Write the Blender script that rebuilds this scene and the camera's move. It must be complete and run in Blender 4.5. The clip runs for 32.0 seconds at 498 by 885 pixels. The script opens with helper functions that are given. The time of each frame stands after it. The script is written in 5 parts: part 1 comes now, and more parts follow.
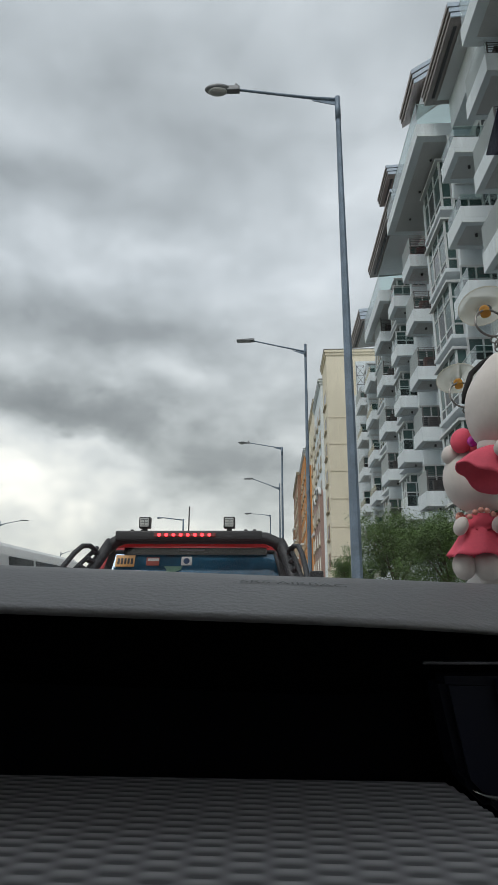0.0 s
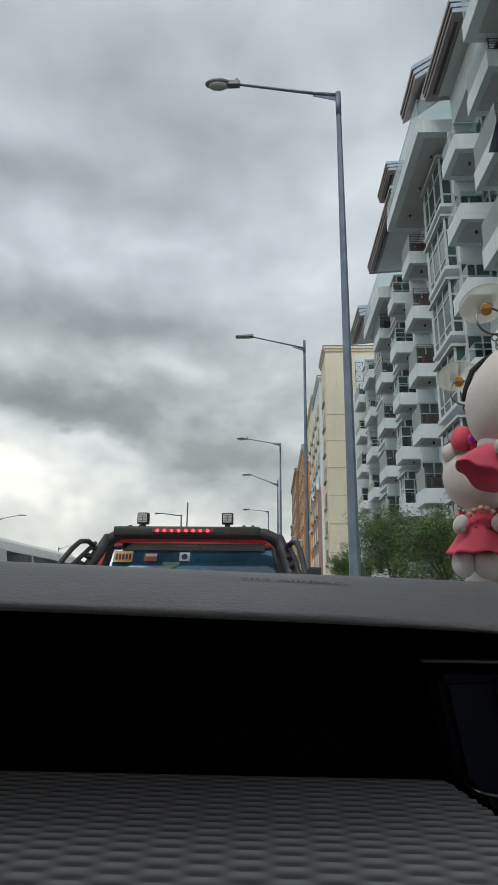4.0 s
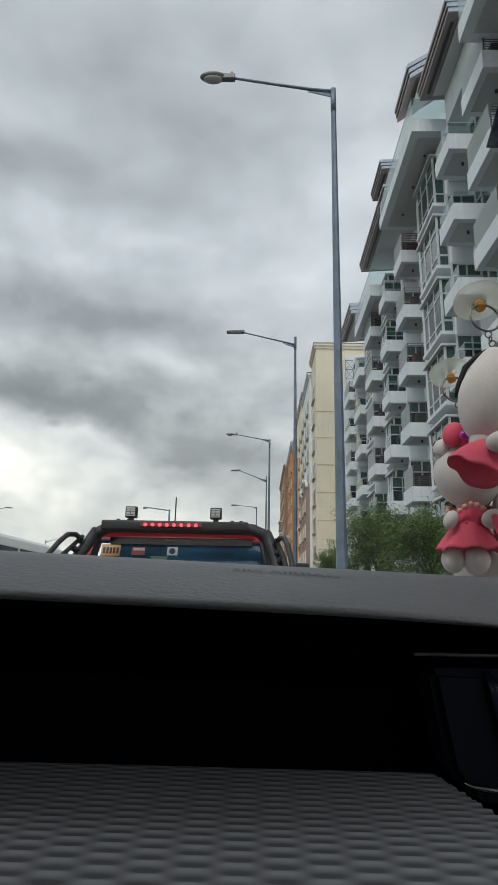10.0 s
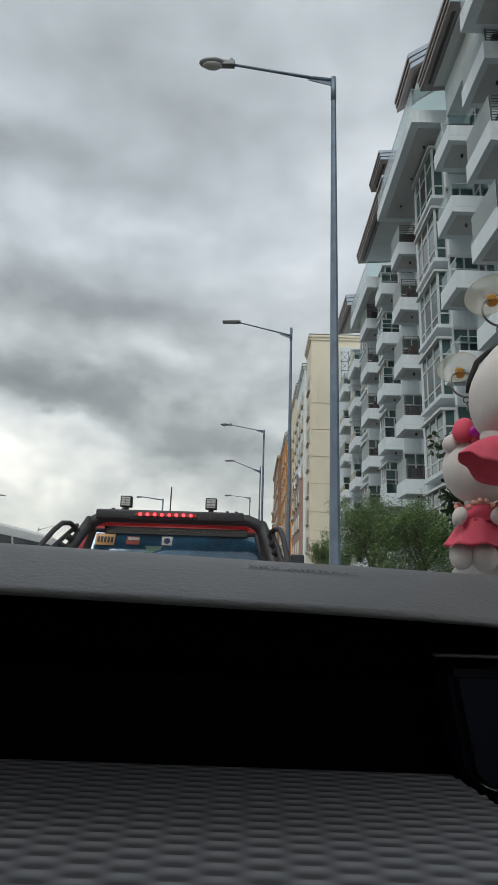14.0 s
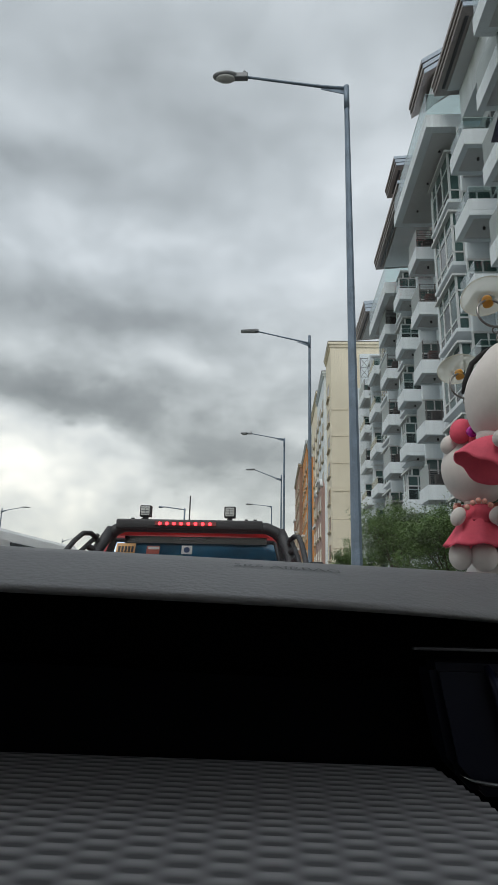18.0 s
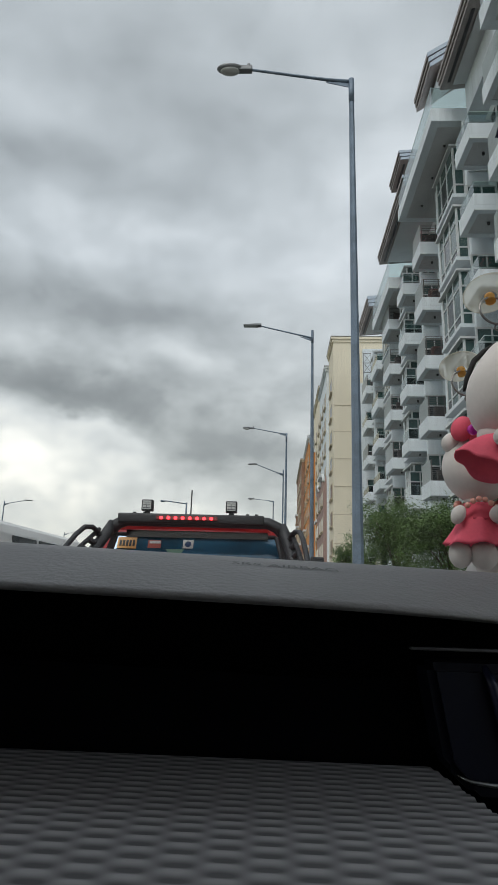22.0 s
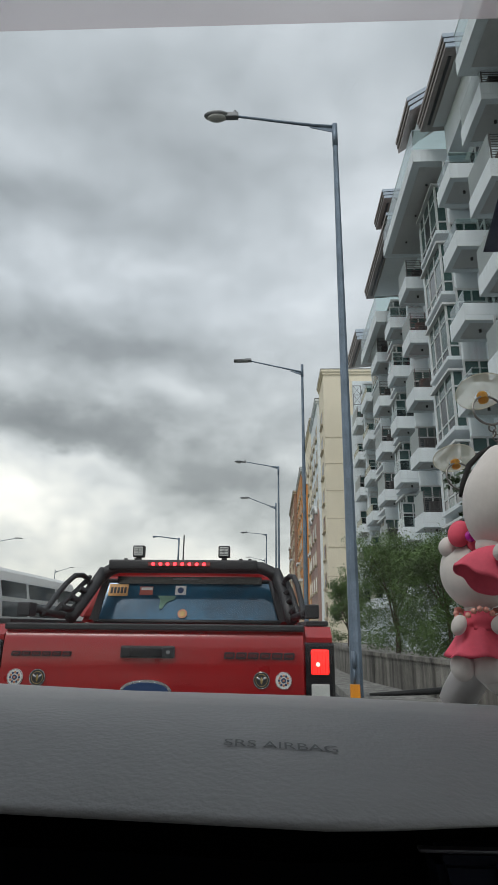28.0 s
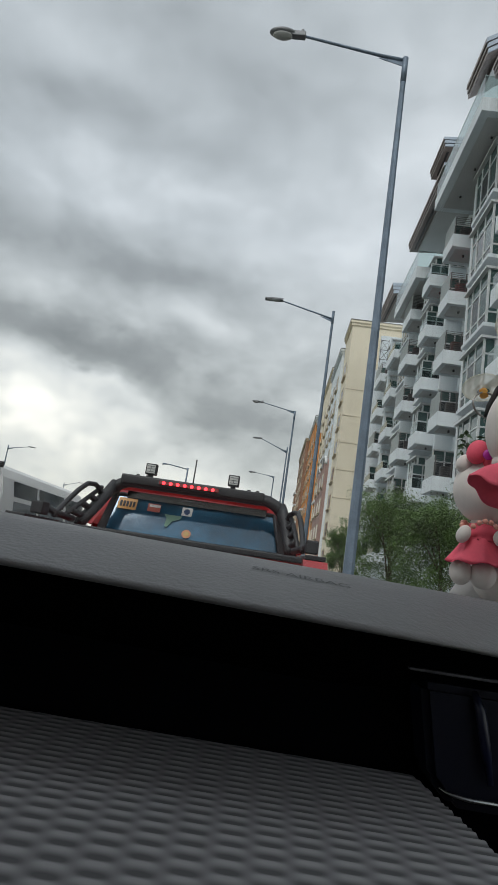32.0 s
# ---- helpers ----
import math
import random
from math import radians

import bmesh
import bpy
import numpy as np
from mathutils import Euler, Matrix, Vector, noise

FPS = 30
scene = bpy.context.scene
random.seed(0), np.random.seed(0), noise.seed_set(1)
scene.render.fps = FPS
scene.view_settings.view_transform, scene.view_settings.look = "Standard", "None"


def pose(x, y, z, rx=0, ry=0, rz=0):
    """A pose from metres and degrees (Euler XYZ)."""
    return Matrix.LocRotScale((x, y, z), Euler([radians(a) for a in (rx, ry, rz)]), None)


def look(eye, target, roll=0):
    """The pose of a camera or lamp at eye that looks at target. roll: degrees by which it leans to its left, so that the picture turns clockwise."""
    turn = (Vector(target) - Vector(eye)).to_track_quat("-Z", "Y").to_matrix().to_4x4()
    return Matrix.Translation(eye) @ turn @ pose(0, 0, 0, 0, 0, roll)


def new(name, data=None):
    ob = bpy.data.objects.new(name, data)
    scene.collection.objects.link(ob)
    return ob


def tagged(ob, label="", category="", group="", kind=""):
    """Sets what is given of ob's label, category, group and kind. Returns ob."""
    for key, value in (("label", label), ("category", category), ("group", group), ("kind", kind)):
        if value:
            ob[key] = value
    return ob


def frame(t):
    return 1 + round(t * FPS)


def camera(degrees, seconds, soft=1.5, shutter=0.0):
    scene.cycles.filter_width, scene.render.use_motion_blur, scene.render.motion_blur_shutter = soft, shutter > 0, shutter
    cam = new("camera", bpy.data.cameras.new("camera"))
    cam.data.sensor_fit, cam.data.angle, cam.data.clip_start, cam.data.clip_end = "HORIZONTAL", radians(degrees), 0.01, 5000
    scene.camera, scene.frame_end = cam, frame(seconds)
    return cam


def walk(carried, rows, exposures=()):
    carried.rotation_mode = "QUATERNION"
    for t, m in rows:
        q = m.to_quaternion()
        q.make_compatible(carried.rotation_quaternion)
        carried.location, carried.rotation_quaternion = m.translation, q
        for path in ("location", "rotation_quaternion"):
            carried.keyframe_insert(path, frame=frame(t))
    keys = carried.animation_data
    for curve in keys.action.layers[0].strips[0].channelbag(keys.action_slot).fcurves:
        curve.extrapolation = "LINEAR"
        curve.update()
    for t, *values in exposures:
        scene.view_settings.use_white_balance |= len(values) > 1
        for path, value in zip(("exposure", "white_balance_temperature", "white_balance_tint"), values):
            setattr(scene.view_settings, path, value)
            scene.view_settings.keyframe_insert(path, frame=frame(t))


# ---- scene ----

# ---------------------------------------------------------------- camera
cam = camera(44.9, 32.0, soft=0.6)
PATH = [
    (0, (0.0304, 0.1185, 1.1632), (-0.0544, 2.0454, 1.6923), 0.28),
    (0.5, (0.0324, 0.1165, 1.1639), (-0.0504, 2.0422, 1.6976), 0.06),
    (1, (0.0304, 0.1160, 1.1629), (-0.0504, 2.0405, 1.7011), -0.10),
    (1.5, (0.0309, 0.1167, 1.1635), (-0.0490, 2.0410, 1.7027), -0.23),
    (2, (0.0301, 0.1166, 1.1642), (-0.0490, 2.0407, 1.7042), -0.30),
    (2.5, (0.0296, 0.1204, 1.1606), (-0.0497, 2.0479, 1.6883), 0.11),
    (3, (0.0287, 0.1191, 1.1640), (-0.0508, 2.0498, 1.6796), 0.47),
    (3.5, (0.0282, 0.1186, 1.1644), (-0.0513, 2.0480, 1.6852), 0.57),
    (5.5, (0.0297, 0.1220, 1.1633), (-0.0449, 2.0588, 1.6565), 0.22),
    (6, (0.0290, 0.1203, 1.1627), (-0.0425, 2.0562, 1.6598), 0.08),
    (6.5, (0.0284, 0.1206, 1.1613), (-0.0437, 2.0561, 1.6602), 0.15),
    (7, (0.0294, 0.1201, 1.1620), (-0.0434, 2.0551, 1.6627), 0.18),
    (7.5, (0.0278, 0.1184, 1.1632), (-0.0413, 2.0538, 1.6627), 0.32),
    (8, (0.0279, 0.1197, 1.1610), (-0.0376, 2.0555, 1.6593), 0.42),
    (8.5, (0.0221, 0.1255, 1.1579), (-0.0306, 2.0598, 1.6636), 0.68),
    (9, (0.0270, 0.1206, 1.1613), (-0.0132, 2.0531, 1.6749), 0.76),
    (9.5, (0.0259, 0.1219, 1.1621), (-0.0161, 2.0556, 1.6708), 1.01),
    (10, (0.0253, 0.1235, 1.1616), (-0.0185, 2.0585, 1.6653), 1.20),
    (10.5, (0.0235, 0.1241, 1.1587), (-0.0205, 2.0603, 1.6579), 1.14),
    (11, (0.0233, 0.1230, 1.1613), (-0.0207, 2.0604, 1.6561), 1.14),
    (11.5, (0.0200, 0.1255, 1.1600), (-0.0074, 2.0625, 1.6575), 1.36),
    (12, (0.0151, 0.1241, 1.1627), (0.0041, 2.0605, 1.6630), 1.40),
    (12.5, (0.0048, 0.1308, 1.1619), (0.0029, 2.0699, 1.6518), 1.67),
    (13, (0.0030, 0.1314, 1.1635), (0.0102, 2.0731, 1.6430), 1.88),
    (13.5, (0.0065, 0.1289, 1.1640), (-0.0017, 2.0713, 1.6406), 1.89),
    (14, (0.0092, 0.1310, 1.1661), (-0.0144, 2.0740, 1.6397), 1.81),
    (14.5, (0.0169, 0.1267, 1.1666), (-0.0324, 2.0688, 1.6417), 1.69),
    (15, (0.0235, 0.1255, 1.1644), (-0.0513, 2.0665, 1.6408), 1.63),
    (15.5, (0.0299, 0.1258, 1.1639), (-0.0657, 2.0698, 1.6240), 1.96),
    (17.5, (0.0356, 0.1208, 1.1605), (-0.0741, 2.0633, 1.6239), 1.60),
    (18, (0.0350, 0.1208, 1.1590), (-0.0579, 2.0552, 1.6587), 1.30),
    (18.5, (0.0350, 0.1208, 1.1592), (-0.0583, 2.0559, 1.6562), 1.43),
    (19, (0.0355, 0.1207, 1.1591), (-0.0580, 2.0558, 1.6558), 1.49),
    (19.5, (0.0362, 0.1215, 1.1601), (-0.0612, 2.0574, 1.6532), 1.51),
    (20, (0.0368, 0.1206, 1.1601), (-0.0624, 2.0582, 1.6459), 1.35),
    (20.5, (0.0367, 0.1208, 1.1603), (-0.0604, 2.0607, 1.6372), 1.32),
    (21, (0.0370, 0.1224, 1.1625), (-0.0740, 2.0673, 1.6156), 1.73),
    (21.5, (0.0371, 0.1186, 1.1611), (-0.0640, 2.0586, 1.6365), 1.62),
    (22, (0.0372, 0.1221, 1.1616), (-0.0627, 2.0606, 1.6438), 1.71),
    (22.5, (0.0380, 0.1194, 1.1605), (-0.0524, 2.0546, 1.6576), 1.23),
    (23, (0.0384, 0.1197, 1.1600), (-0.0379, 2.0562, 1.6539), 1.14),
    (23.5, (0.0398, 0.1186, 1.1593), (-0.0318, 2.0547, 1.6557), 0.79),
    (24, (0.0404, 0.1140, 1.1584), (-0.0335, 2.0435, 1.6796), 0.43),
    (24.5, (0.0411, 0.1145, 1.1590), (-0.0286, 2.0439, 1.6813), 0.36),
    (25, (0.0395, 0.1139, 1.1587), (-0.0317, 2.0456, 1.6719), 0.49),
    (25.5, (0.0384, 0.1220, 1.1703), (-0.0089, 2.0762, 1.5928), 1.53),
    (27.5, (0.0390, 0.1125, 1.2376), (-0.0237, 2.0320, 1.7961), 0.20),
    (28, (0.0364, 0.1180, 1.2491), (-0.0369, 2.0287, 1.8353), 0.57),
    (28.5, (0.0351, 0.1163, 1.2370), (-0.0228, 2.0372, 1.7911), 1.25),
    (29, (0.0457, 0.0969, 1.1907), (0.0056, 2.0147, 1.7569), 0.25),
    (29.5, (0.0367, 0.0930, 1.1788), (-0.0458, 2.0122, 1.7352), 1.73),
    (30, (0.0380, 0.0962, 1.1697), (-0.0523, 2.0017, 1.7705), 1.02),
    (30.5, (0.0397, 0.0931, 1.1651), (-0.0227, 2.0061, 1.7453), 0.58),
    (31, (0.0269, 0.0890, 1.1714), (-0.1408, 2.0300, 1.6236), 4.80),
    (31.5, (0.0415, 0.1120, 1.1800), (-0.0530, 2.0045, 1.8202), 5.40),
    (32, (0.0165, 0.0898, 1.1822), (-0.0957, 2.0477, 1.5746), 8.53),
]
walk(cam, [(t, look(eye, target, roll)) for t, eye, target, roll in PATH])

# ---------------------------------------------------------------- sky and sun
def make_world():
    w = bpy.data.worlds.new("overcast_sky")
    scene.world = w
    w.use_nodes = True
    nt = w.node_tree
    nt.nodes.clear()
    N, L = nt.nodes.new, nt.links.new
    out = N("ShaderNodeOutputWorld")
    tc = N("ShaderNodeTexCoord")
    sep = N("ShaderNodeSeparateXYZ")
    L(tc.outputs["Generated"], sep.inputs[0])

    def mth(op, a, b=None, clamp=False):
        m = N("ShaderNodeMath")
        m.operation = op
        m.use_clamp = clamp
        for i, v in enumerate((a, b)):
            if v is None:
                continue
            if isinstance(v, (int, float)):
                m.inputs[i].default_value = v
            else:
                L(v, m.inputs[i])
        return m.outputs[0]
    up = mth("MAXIMUM", sep.outputs[2], 0.0)
    den = mth("ADD", up, 0.62)
    cmb = N("ShaderNodeCombineXYZ")
    L(mth("DIVIDE", sep.outputs[0], den), cmb.inputs[0])
    L(mth("DIVIDE", sep.outputs[1], den), cmb.inputs[1])
    L(mth("MULTIPLY", up, 0.8), cmb.inputs[2])

    def fbm(scale, detail, rough, dist, off):
        mp = N("ShaderNodeMapping")
        mp.inputs["Location"].default_value = off
        L(cmb.outputs[0], mp.inputs[0])
        n = N("ShaderNodeTexNoise")
        n.inputs["Scale"].default_value = scale
        n.inputs["Detail"].default_value = detail
        n.inputs["Roughness"].default_value = rough
        n.inputs["Distortion"].default_value = dist
        L(mp.outputs[0], n.inputs["Vector"])
        return n.outputs[0]

    def bandmap(socket, pts):
        """A smooth curve through (place, value) pairs, as a grey ramp."""
        r = N("ShaderNodeValToRGB")
        r.color_ramp.interpolation = "EASE"
        e = r.color_ramp.elements
        e[0].position, e[0].color = pts[0][0], (pts[0][1],) * 3 + (1,)
        e[1].position, e[1].color = pts[-1][0], (pts[-1][1],) * 3 + (1,)
        for p, v in pts[1:-1]:
            k = e.new(p)
            k.color = (v, v, v, 1)
        L(socket, r.inputs[0])
        return r.outputs[0]
    big = fbm(2.1, 2.0, 0.5, 0.0, CLOUD_OFF)
    mid = fbm(4.2, 7.0, 0.50, 0.10, (5.3, 1.7, 0.4))
    fine = fbm(10.0, 6.0, 0.50, 0.20, (2.2, 8.1, 0.9))
    mix = mth("ADD", mth("ADD", mth("MULTIPLY", big, 0.24), mth("MULTIPLY", mid, 0.54)), mth("MULTIPLY", fine, 0.30))
    # the deck: even overhead, opening to a pale strip over the horizon
    calm = bandmap(up, [(0.0, 0.80), (0.30, 0.80), (0.50, 0.56), (0.70, 0.46), (1.0, 0.46)])
    val = mth("ADD", mth("MULTIPLY", mth("SUBTRACT", mix, 0.54), calm), bandmap(up, DECK))
    # cloud banks and lighter gaps, each a ragged patch of the deck at its bearing and height
    bear = mth("ADD", mth("ARCTAN2", sep.outputs[0], sep.outputs[1]), mth("MULTIPLY", mth("SUBTRACT", fbm(3.4, 5.0, 0.55, 0.0, (9.1, 2.3, 0.2)), 0.5), 0.42))
    rise = mth("ADD", mth("ARCSINE", sep.outputs[2]), mth("MULTIPLY", mth("SUBTRACT", fbm(3.8, 6.0, 0.56, 0.0, (1.4, 6.6, 0.7)), 0.5), 0.17))
    for az, el, wide, tall, slope, amount in BANKS:
        da = mth("SUBTRACT", bear, az)
        de = mth("SUBTRACT", mth("SUBTRACT", rise, el), mth("MULTIPLY", da, slope))
        qa, qe = mth("DIVIDE", da, wide), mth("DIVIDE", de, tall)
        dist = mth("ADD", mth("MULTIPLY", qa, qa), mth("MULTIPLY", qe, qe))
        val = mth("ADD", val, mth("MULTIPLY", mth("POWER", 2.718, mth("MULTIPLY", dist, -0.8)), amount))
    ramp = N("ShaderNodeValToRGB")
    els = ramp.color_ramp.elements
    els[0].position, els[0].color = 0.30, (0.196, 0.211, 0.215, 1)
    els[1].position, els[1].color = 0.76, (0.95, 0.945, 0.925, 1)
    for p, cl in ((0.42, (0.293, 0.312, 0.320)), (0.52, (0.447, 0.474, 0.487)), (0.60, (0.61, 0.636, 0.652)), (0.68, (0.76, 0.775, 0.77))):
        e = els.new(p)
        e.color = (*cl, 1)
    L(val, ramp.inputs[0])
    b1 = N("ShaderNodeBackground")
    b1.inputs[1].default_value = SKY
    # creamy light under the deck, cooler grey above it
    warm = N("ShaderNodeValToRGB")
    w0, w1 = warm.color_ramp.elements
    w0.position, w0.color = 0.08, (1.0, 0.965, 0.885, 1)
    w1.position, w1.color = 0.50, (0.985, 1.0, 1.025, 1)
    L(up, warm.inputs[0])
    tint = N("ShaderNodeVectorMath")
    tint.operation = "MULTIPLY"
    L(ramp.outputs[0], tint.inputs[0])
    L(warm.outputs[0], tint.inputs[1])
    L(tint.outputs[0], b1.inputs[0])
    sky = N("ShaderNodeTexSky")
    sky.sky_type = "NISHITA"
    sky.sun_disc = False
    sky.sun_elevation, sky.sun_rotation = radians(52), radians(205)
    b2 = N("ShaderNodeBackground")
    b2.inputs[1].default_value = 0.01
    L(sky.outputs[0], b2.inputs[0])
    add = N("ShaderNodeAddShader")
    L(b1.outputs[0], add.inputs[0])
    L(b2.outputs[0], add.inputs[1])
    L(add.outputs[0], out.inputs[0])


SKY = 1.20
CLOUD_OFF = (3.1, 0.4, 0.0)
DECK = [(0.0, 0.69), (0.07, 0.685), (0.13, 0.655), (0.20, 0.57), (0.27, 0.527), (0.40, 0.522), (0.60, 0.517), (1.0, 0.55)]
# bearing and height (radians), half width, half height, slope, amount
BANKS = [
    (-0.353, 0.293, 0.165, 0.034, -0.08, -0.14), (-0.097, 0.222, 0.180, 0.038, -0.10, -0.125), (-0.079, 0.305, 0.14, 0.042, 0.0, -0.03),
    (-0.301, 0.442, 0.240, 0.036, -0.05, -0.10), (-0.179, 0.370, 0.095, 0.028, 0.0, 0.08), (-0.403, 0.190, 0.100, 0.040, 0.0, 0.19),
    (-0.320, 0.244, 0.090, 0.016, -0.05, 0.12), (-0.247, 0.149, 0.100, 0.012, -0.05, -0.05), (-0.357, 0.772, 0.152, 0.050, 0.0, -0.03),
    (-0.437, 0.628, 0.110, 0.036, 0.0, -0.06), (-0.197, 0.682, 0.164, 0.038, 0.0, 0.03), (-0.222, 0.583, 0.100, 0.024, 0.0, 0.05),
    (-0.440, 0.544, 0.060, 0.028, 0.0, 0.06), (0.128, 0.603, 0.100, 0.110, 0.0, 0.02), (0.030, 0.740, 0.120, 0.050, 0.0, -0.03),
]
make_world()
sun = new("sun", bpy.data.lights.new("sun", "SUN"))
sun.data.energy, sun.data.angle, sun.data.color = 1.5, radians(25), (1.0, 0.97, 0.93)
sun.matrix_world = look((-20, -38, 60), (0, 0, 0))

# ---------------------------------------------------------------- materials
MATS = {}


def mat(name, color, rough=0.6, metal=0.0, var=0.12, scale=4.0, bump=0.0, bscale=60.0, streak=0.0, spec=0.5, coat=0.0, random_tint=0.0):
    """A surface with two scales of colour variation, fine relief and, if asked, rain streaks."""
    if name in MATS:
        return MATS[name]
    m = bpy.data.materials.new(name)
    m.use_nodes = True
    nt = m.node_tree
    N, L = nt.nodes.new, nt.links.new
    b = nt.nodes["Principled BSDF"]
    b.inputs["Roughness"].default_value = rough
    b.inputs["Metallic"].default_value = metal
    b.inputs["Specular IOR Level"].default_value = spec
    b.inputs["Coat Weight"].default_value = coat
    b.inputs["Coat Roughness"].default_value = 0.08
    tc = N("ShaderNodeTexCoord")

    def noise_of(sc, det=4.0, stretch=None):
        n = N("ShaderNodeTexNoise")
        n.inputs["Scale"].default_value = sc
        n.inputs["Detail"].default_value = det
        if stretch:
            mp = N("ShaderNodeMapping")
            mp.inputs["Scale"].default_value = stretch
            L(tc.outputs["Object"], mp.inputs[0])
            L(mp.outputs[0], n.inputs["Vector"])
        else:
            L(tc.outputs["Object"], n.inputs["Vector"])
        return n.outputs[0]

    def scaled(col, fac_socket, lo, hi):
        r = N("ShaderNodeMapRange")
        r.inputs["From Min"].default_value, r.inputs["From Max"].default_value = 0.3, 0.7
        r.inputs["To Min"].default_value, r.inputs["To Max"].default_value = lo, hi
        L(fac_socket, r.inputs[0])
        h = N("ShaderNodeVectorMath")
        h.operation = "SCALE"
        if isinstance(col, tuple):
            h.inputs[0].default_value = col
        else:
            L(col, h.inputs[0])
        L(r.outputs[0], h.inputs["Scale"])
        return h.outputs[0]
    c = scaled(tuple(color), noise_of(scale), 1 - var, 1 + var)
    c = scaled(c, noise_of(scale * 9.0, 6.0), 1 - var * 0.5, 1 + var * 0.5)
    if streak:
        c = scaled(c, noise_of(1.0, 5.0, (6.0, 6.0, 0.35)), 1 - streak, 1 + streak * 0.3)
    if random_tint:
        oi = N("ShaderNodeObjectInfo")
        r = N("ShaderNodeMapRange")
        r.inputs["To Min"].default_value, r.inputs["To Max"].default_value = 1 - random_tint, 1 + random_tint
        L(oi.outputs["Random"], r.inputs[0])
        h = N("ShaderNodeVectorMath")
        h.operation = "SCALE"
        L(c, h.inputs[0])
        L(r.outputs[0], h.inputs["Scale"])
        c = h.outputs[0]
    L(c, b.inputs["Base Color"])
    rr = N("ShaderNodeMapRange")
    rr.inputs["To Min"].default_value, rr.inputs["To Max"].default_value = max(0.02, rough - 0.08), min(1.0, rough + 0.08)
    L(noise_of(scale * 3), rr.inputs[0])
    L(rr.outputs[0], b.inputs["Roughness"])
    if bump:
        bp = N("ShaderNodeBump")
        bp.inputs["Strength"].default_value = bump
        bp.inputs["Distance"].default_value = 0.01
        L(noise_of(bscale, 5.0), bp.inputs["Height"])
        L(bp.outputs[0], b.inputs["Normal"])
    MATS[name] = m
    return m


def clear_glass(name, tint, gloss=0.9, rough=0.02):
    """A thin pane: it lets light through with a tint and mirrors more at a glance."""
    m = bpy.data.materials.new(name)
    m.use_nodes = True
    nt = m.node_tree
    nt.nodes.clear()
    N, L = nt.nodes.new, nt.links.new
    out, mix, tr, gl, fr, mul = (N("ShaderNodeOutputMaterial"), N("ShaderNodeMixShader"), N("ShaderNodeBsdfTransparent"),
                                 N("ShaderNodeBsdfGlossy"), N("ShaderNodeLayerWeight"), N("ShaderNodeMath"))
    tr.inputs[0].default_value = (*tint, 1)
    gl.inputs["Roughness"].default_value = rough
    mul.operation = "POWER"
    mul.inputs[1].default_value = 4.0
    L(fr.outputs["Facing"], mul.inputs[0])
    amt = N("ShaderNodeMath")
    amt.operation = "MULTIPLY_ADD"
    amt.inputs[1].default_value, amt.inputs[2].default_value = gloss, gloss * 0.05
    L(mul.outputs[0], amt.inputs[0])
    L(amt.outputs[0], mix.inputs[0])
    L(tr.outputs[0], mix.inputs[1])
    L(gl.outputs[0], mix.inputs[2])
    L(mix.outputs[0], out.inputs[0])
    return m


def lamp_mat(name, color, strength):
    m = bpy.data.materials.new(name)
    m.use_nodes = True
    b = m.node_tree.nodes["Principled BSDF"]
    b.inputs["Base Color"].default_value = (*color, 1)
    b.inputs["Emission Color"].default_value = (*color, 1)
    b.inputs["Emission Strength"].default_value = strength
    b.inputs["Roughness"].default_value = 0.25
    return m


M_ASPHALT = mat("asphalt", (0.055, 0.055, 0.056), 0.85, var=0.2, scale=0.8, bump=0.5, bscale=80)
M_EARTH = mat("earth", (0.10, 0.11, 0.07), 0.95, var=0.3, scale=0.4, bump=0.4, bscale=12)
M_CONC = mat("concrete", (0.24, 0.235, 0.22), 0.85, var=0.18, scale=1.5, bump=0.3, bscale=40, streak=0.6)
M_WHITE = mat("white_render", (0.735, 0.795, 0.83), 0.75, var=0.05, scale=0.5, bump=0.1, bscale=30, streak=0.12)
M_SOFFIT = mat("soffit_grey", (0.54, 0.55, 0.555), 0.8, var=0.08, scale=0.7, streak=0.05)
M_FRAME = mat("white_frame", (0.62, 0.64, 0.65), 0.5, var=0.05)
M_ROOF = mat("fascia_brown_grey", (0.29, 0.255, 0.245), 0.6, var=0.12, scale=1.0, streak=0.15)
M_ROOFMETAL = mat("roof_edge_metal", (0.42, 0.48, 0.55), 0.35, metal=0.4, var=0.08)
M_WALLCONC = mat("rain_streaked_concrete", (0.19, 0.18, 0.16), 0.88, var=0.25, scale=1.2, bump=0.4, bscale=30, streak=0.85)
M_RAIL = mat("dark_rail", (0.035, 0.035, 0.038), 0.5, var=0.1)
M_BARS = mat("thin_bars", (0.11, 0.105, 0.105), 0.5, var=0.1)
M_ACUNIT = mat("condenser_dark", (0.05, 0.045, 0.045), 0.6, var=0.2)
M_ACRED = mat("condenser_rust", (0.10, 0.045, 0.04), 0.6, var=0.2)
M_PANE = mat("tinted_pane", (0.05, 0.10, 0.095), 0.06, var=0.3, scale=0.4, spec=0.8)
M_PANEDARK = mat("dark_pane", (0.025, 0.032, 0.035), 0.08, var=0.3, scale=0.4, spec=0.8)
M_CREAM = mat("cream_render", (0.79, 0.72, 0.57), 0.8, var=0.05, scale=0.4, streak=0.08)
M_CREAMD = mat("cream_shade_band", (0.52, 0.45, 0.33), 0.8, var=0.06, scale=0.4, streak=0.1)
M_MAUVE = mat("mauve_render", (0.33, 0.22, 0.19), 0.8, var=0.08, scale=0.5)
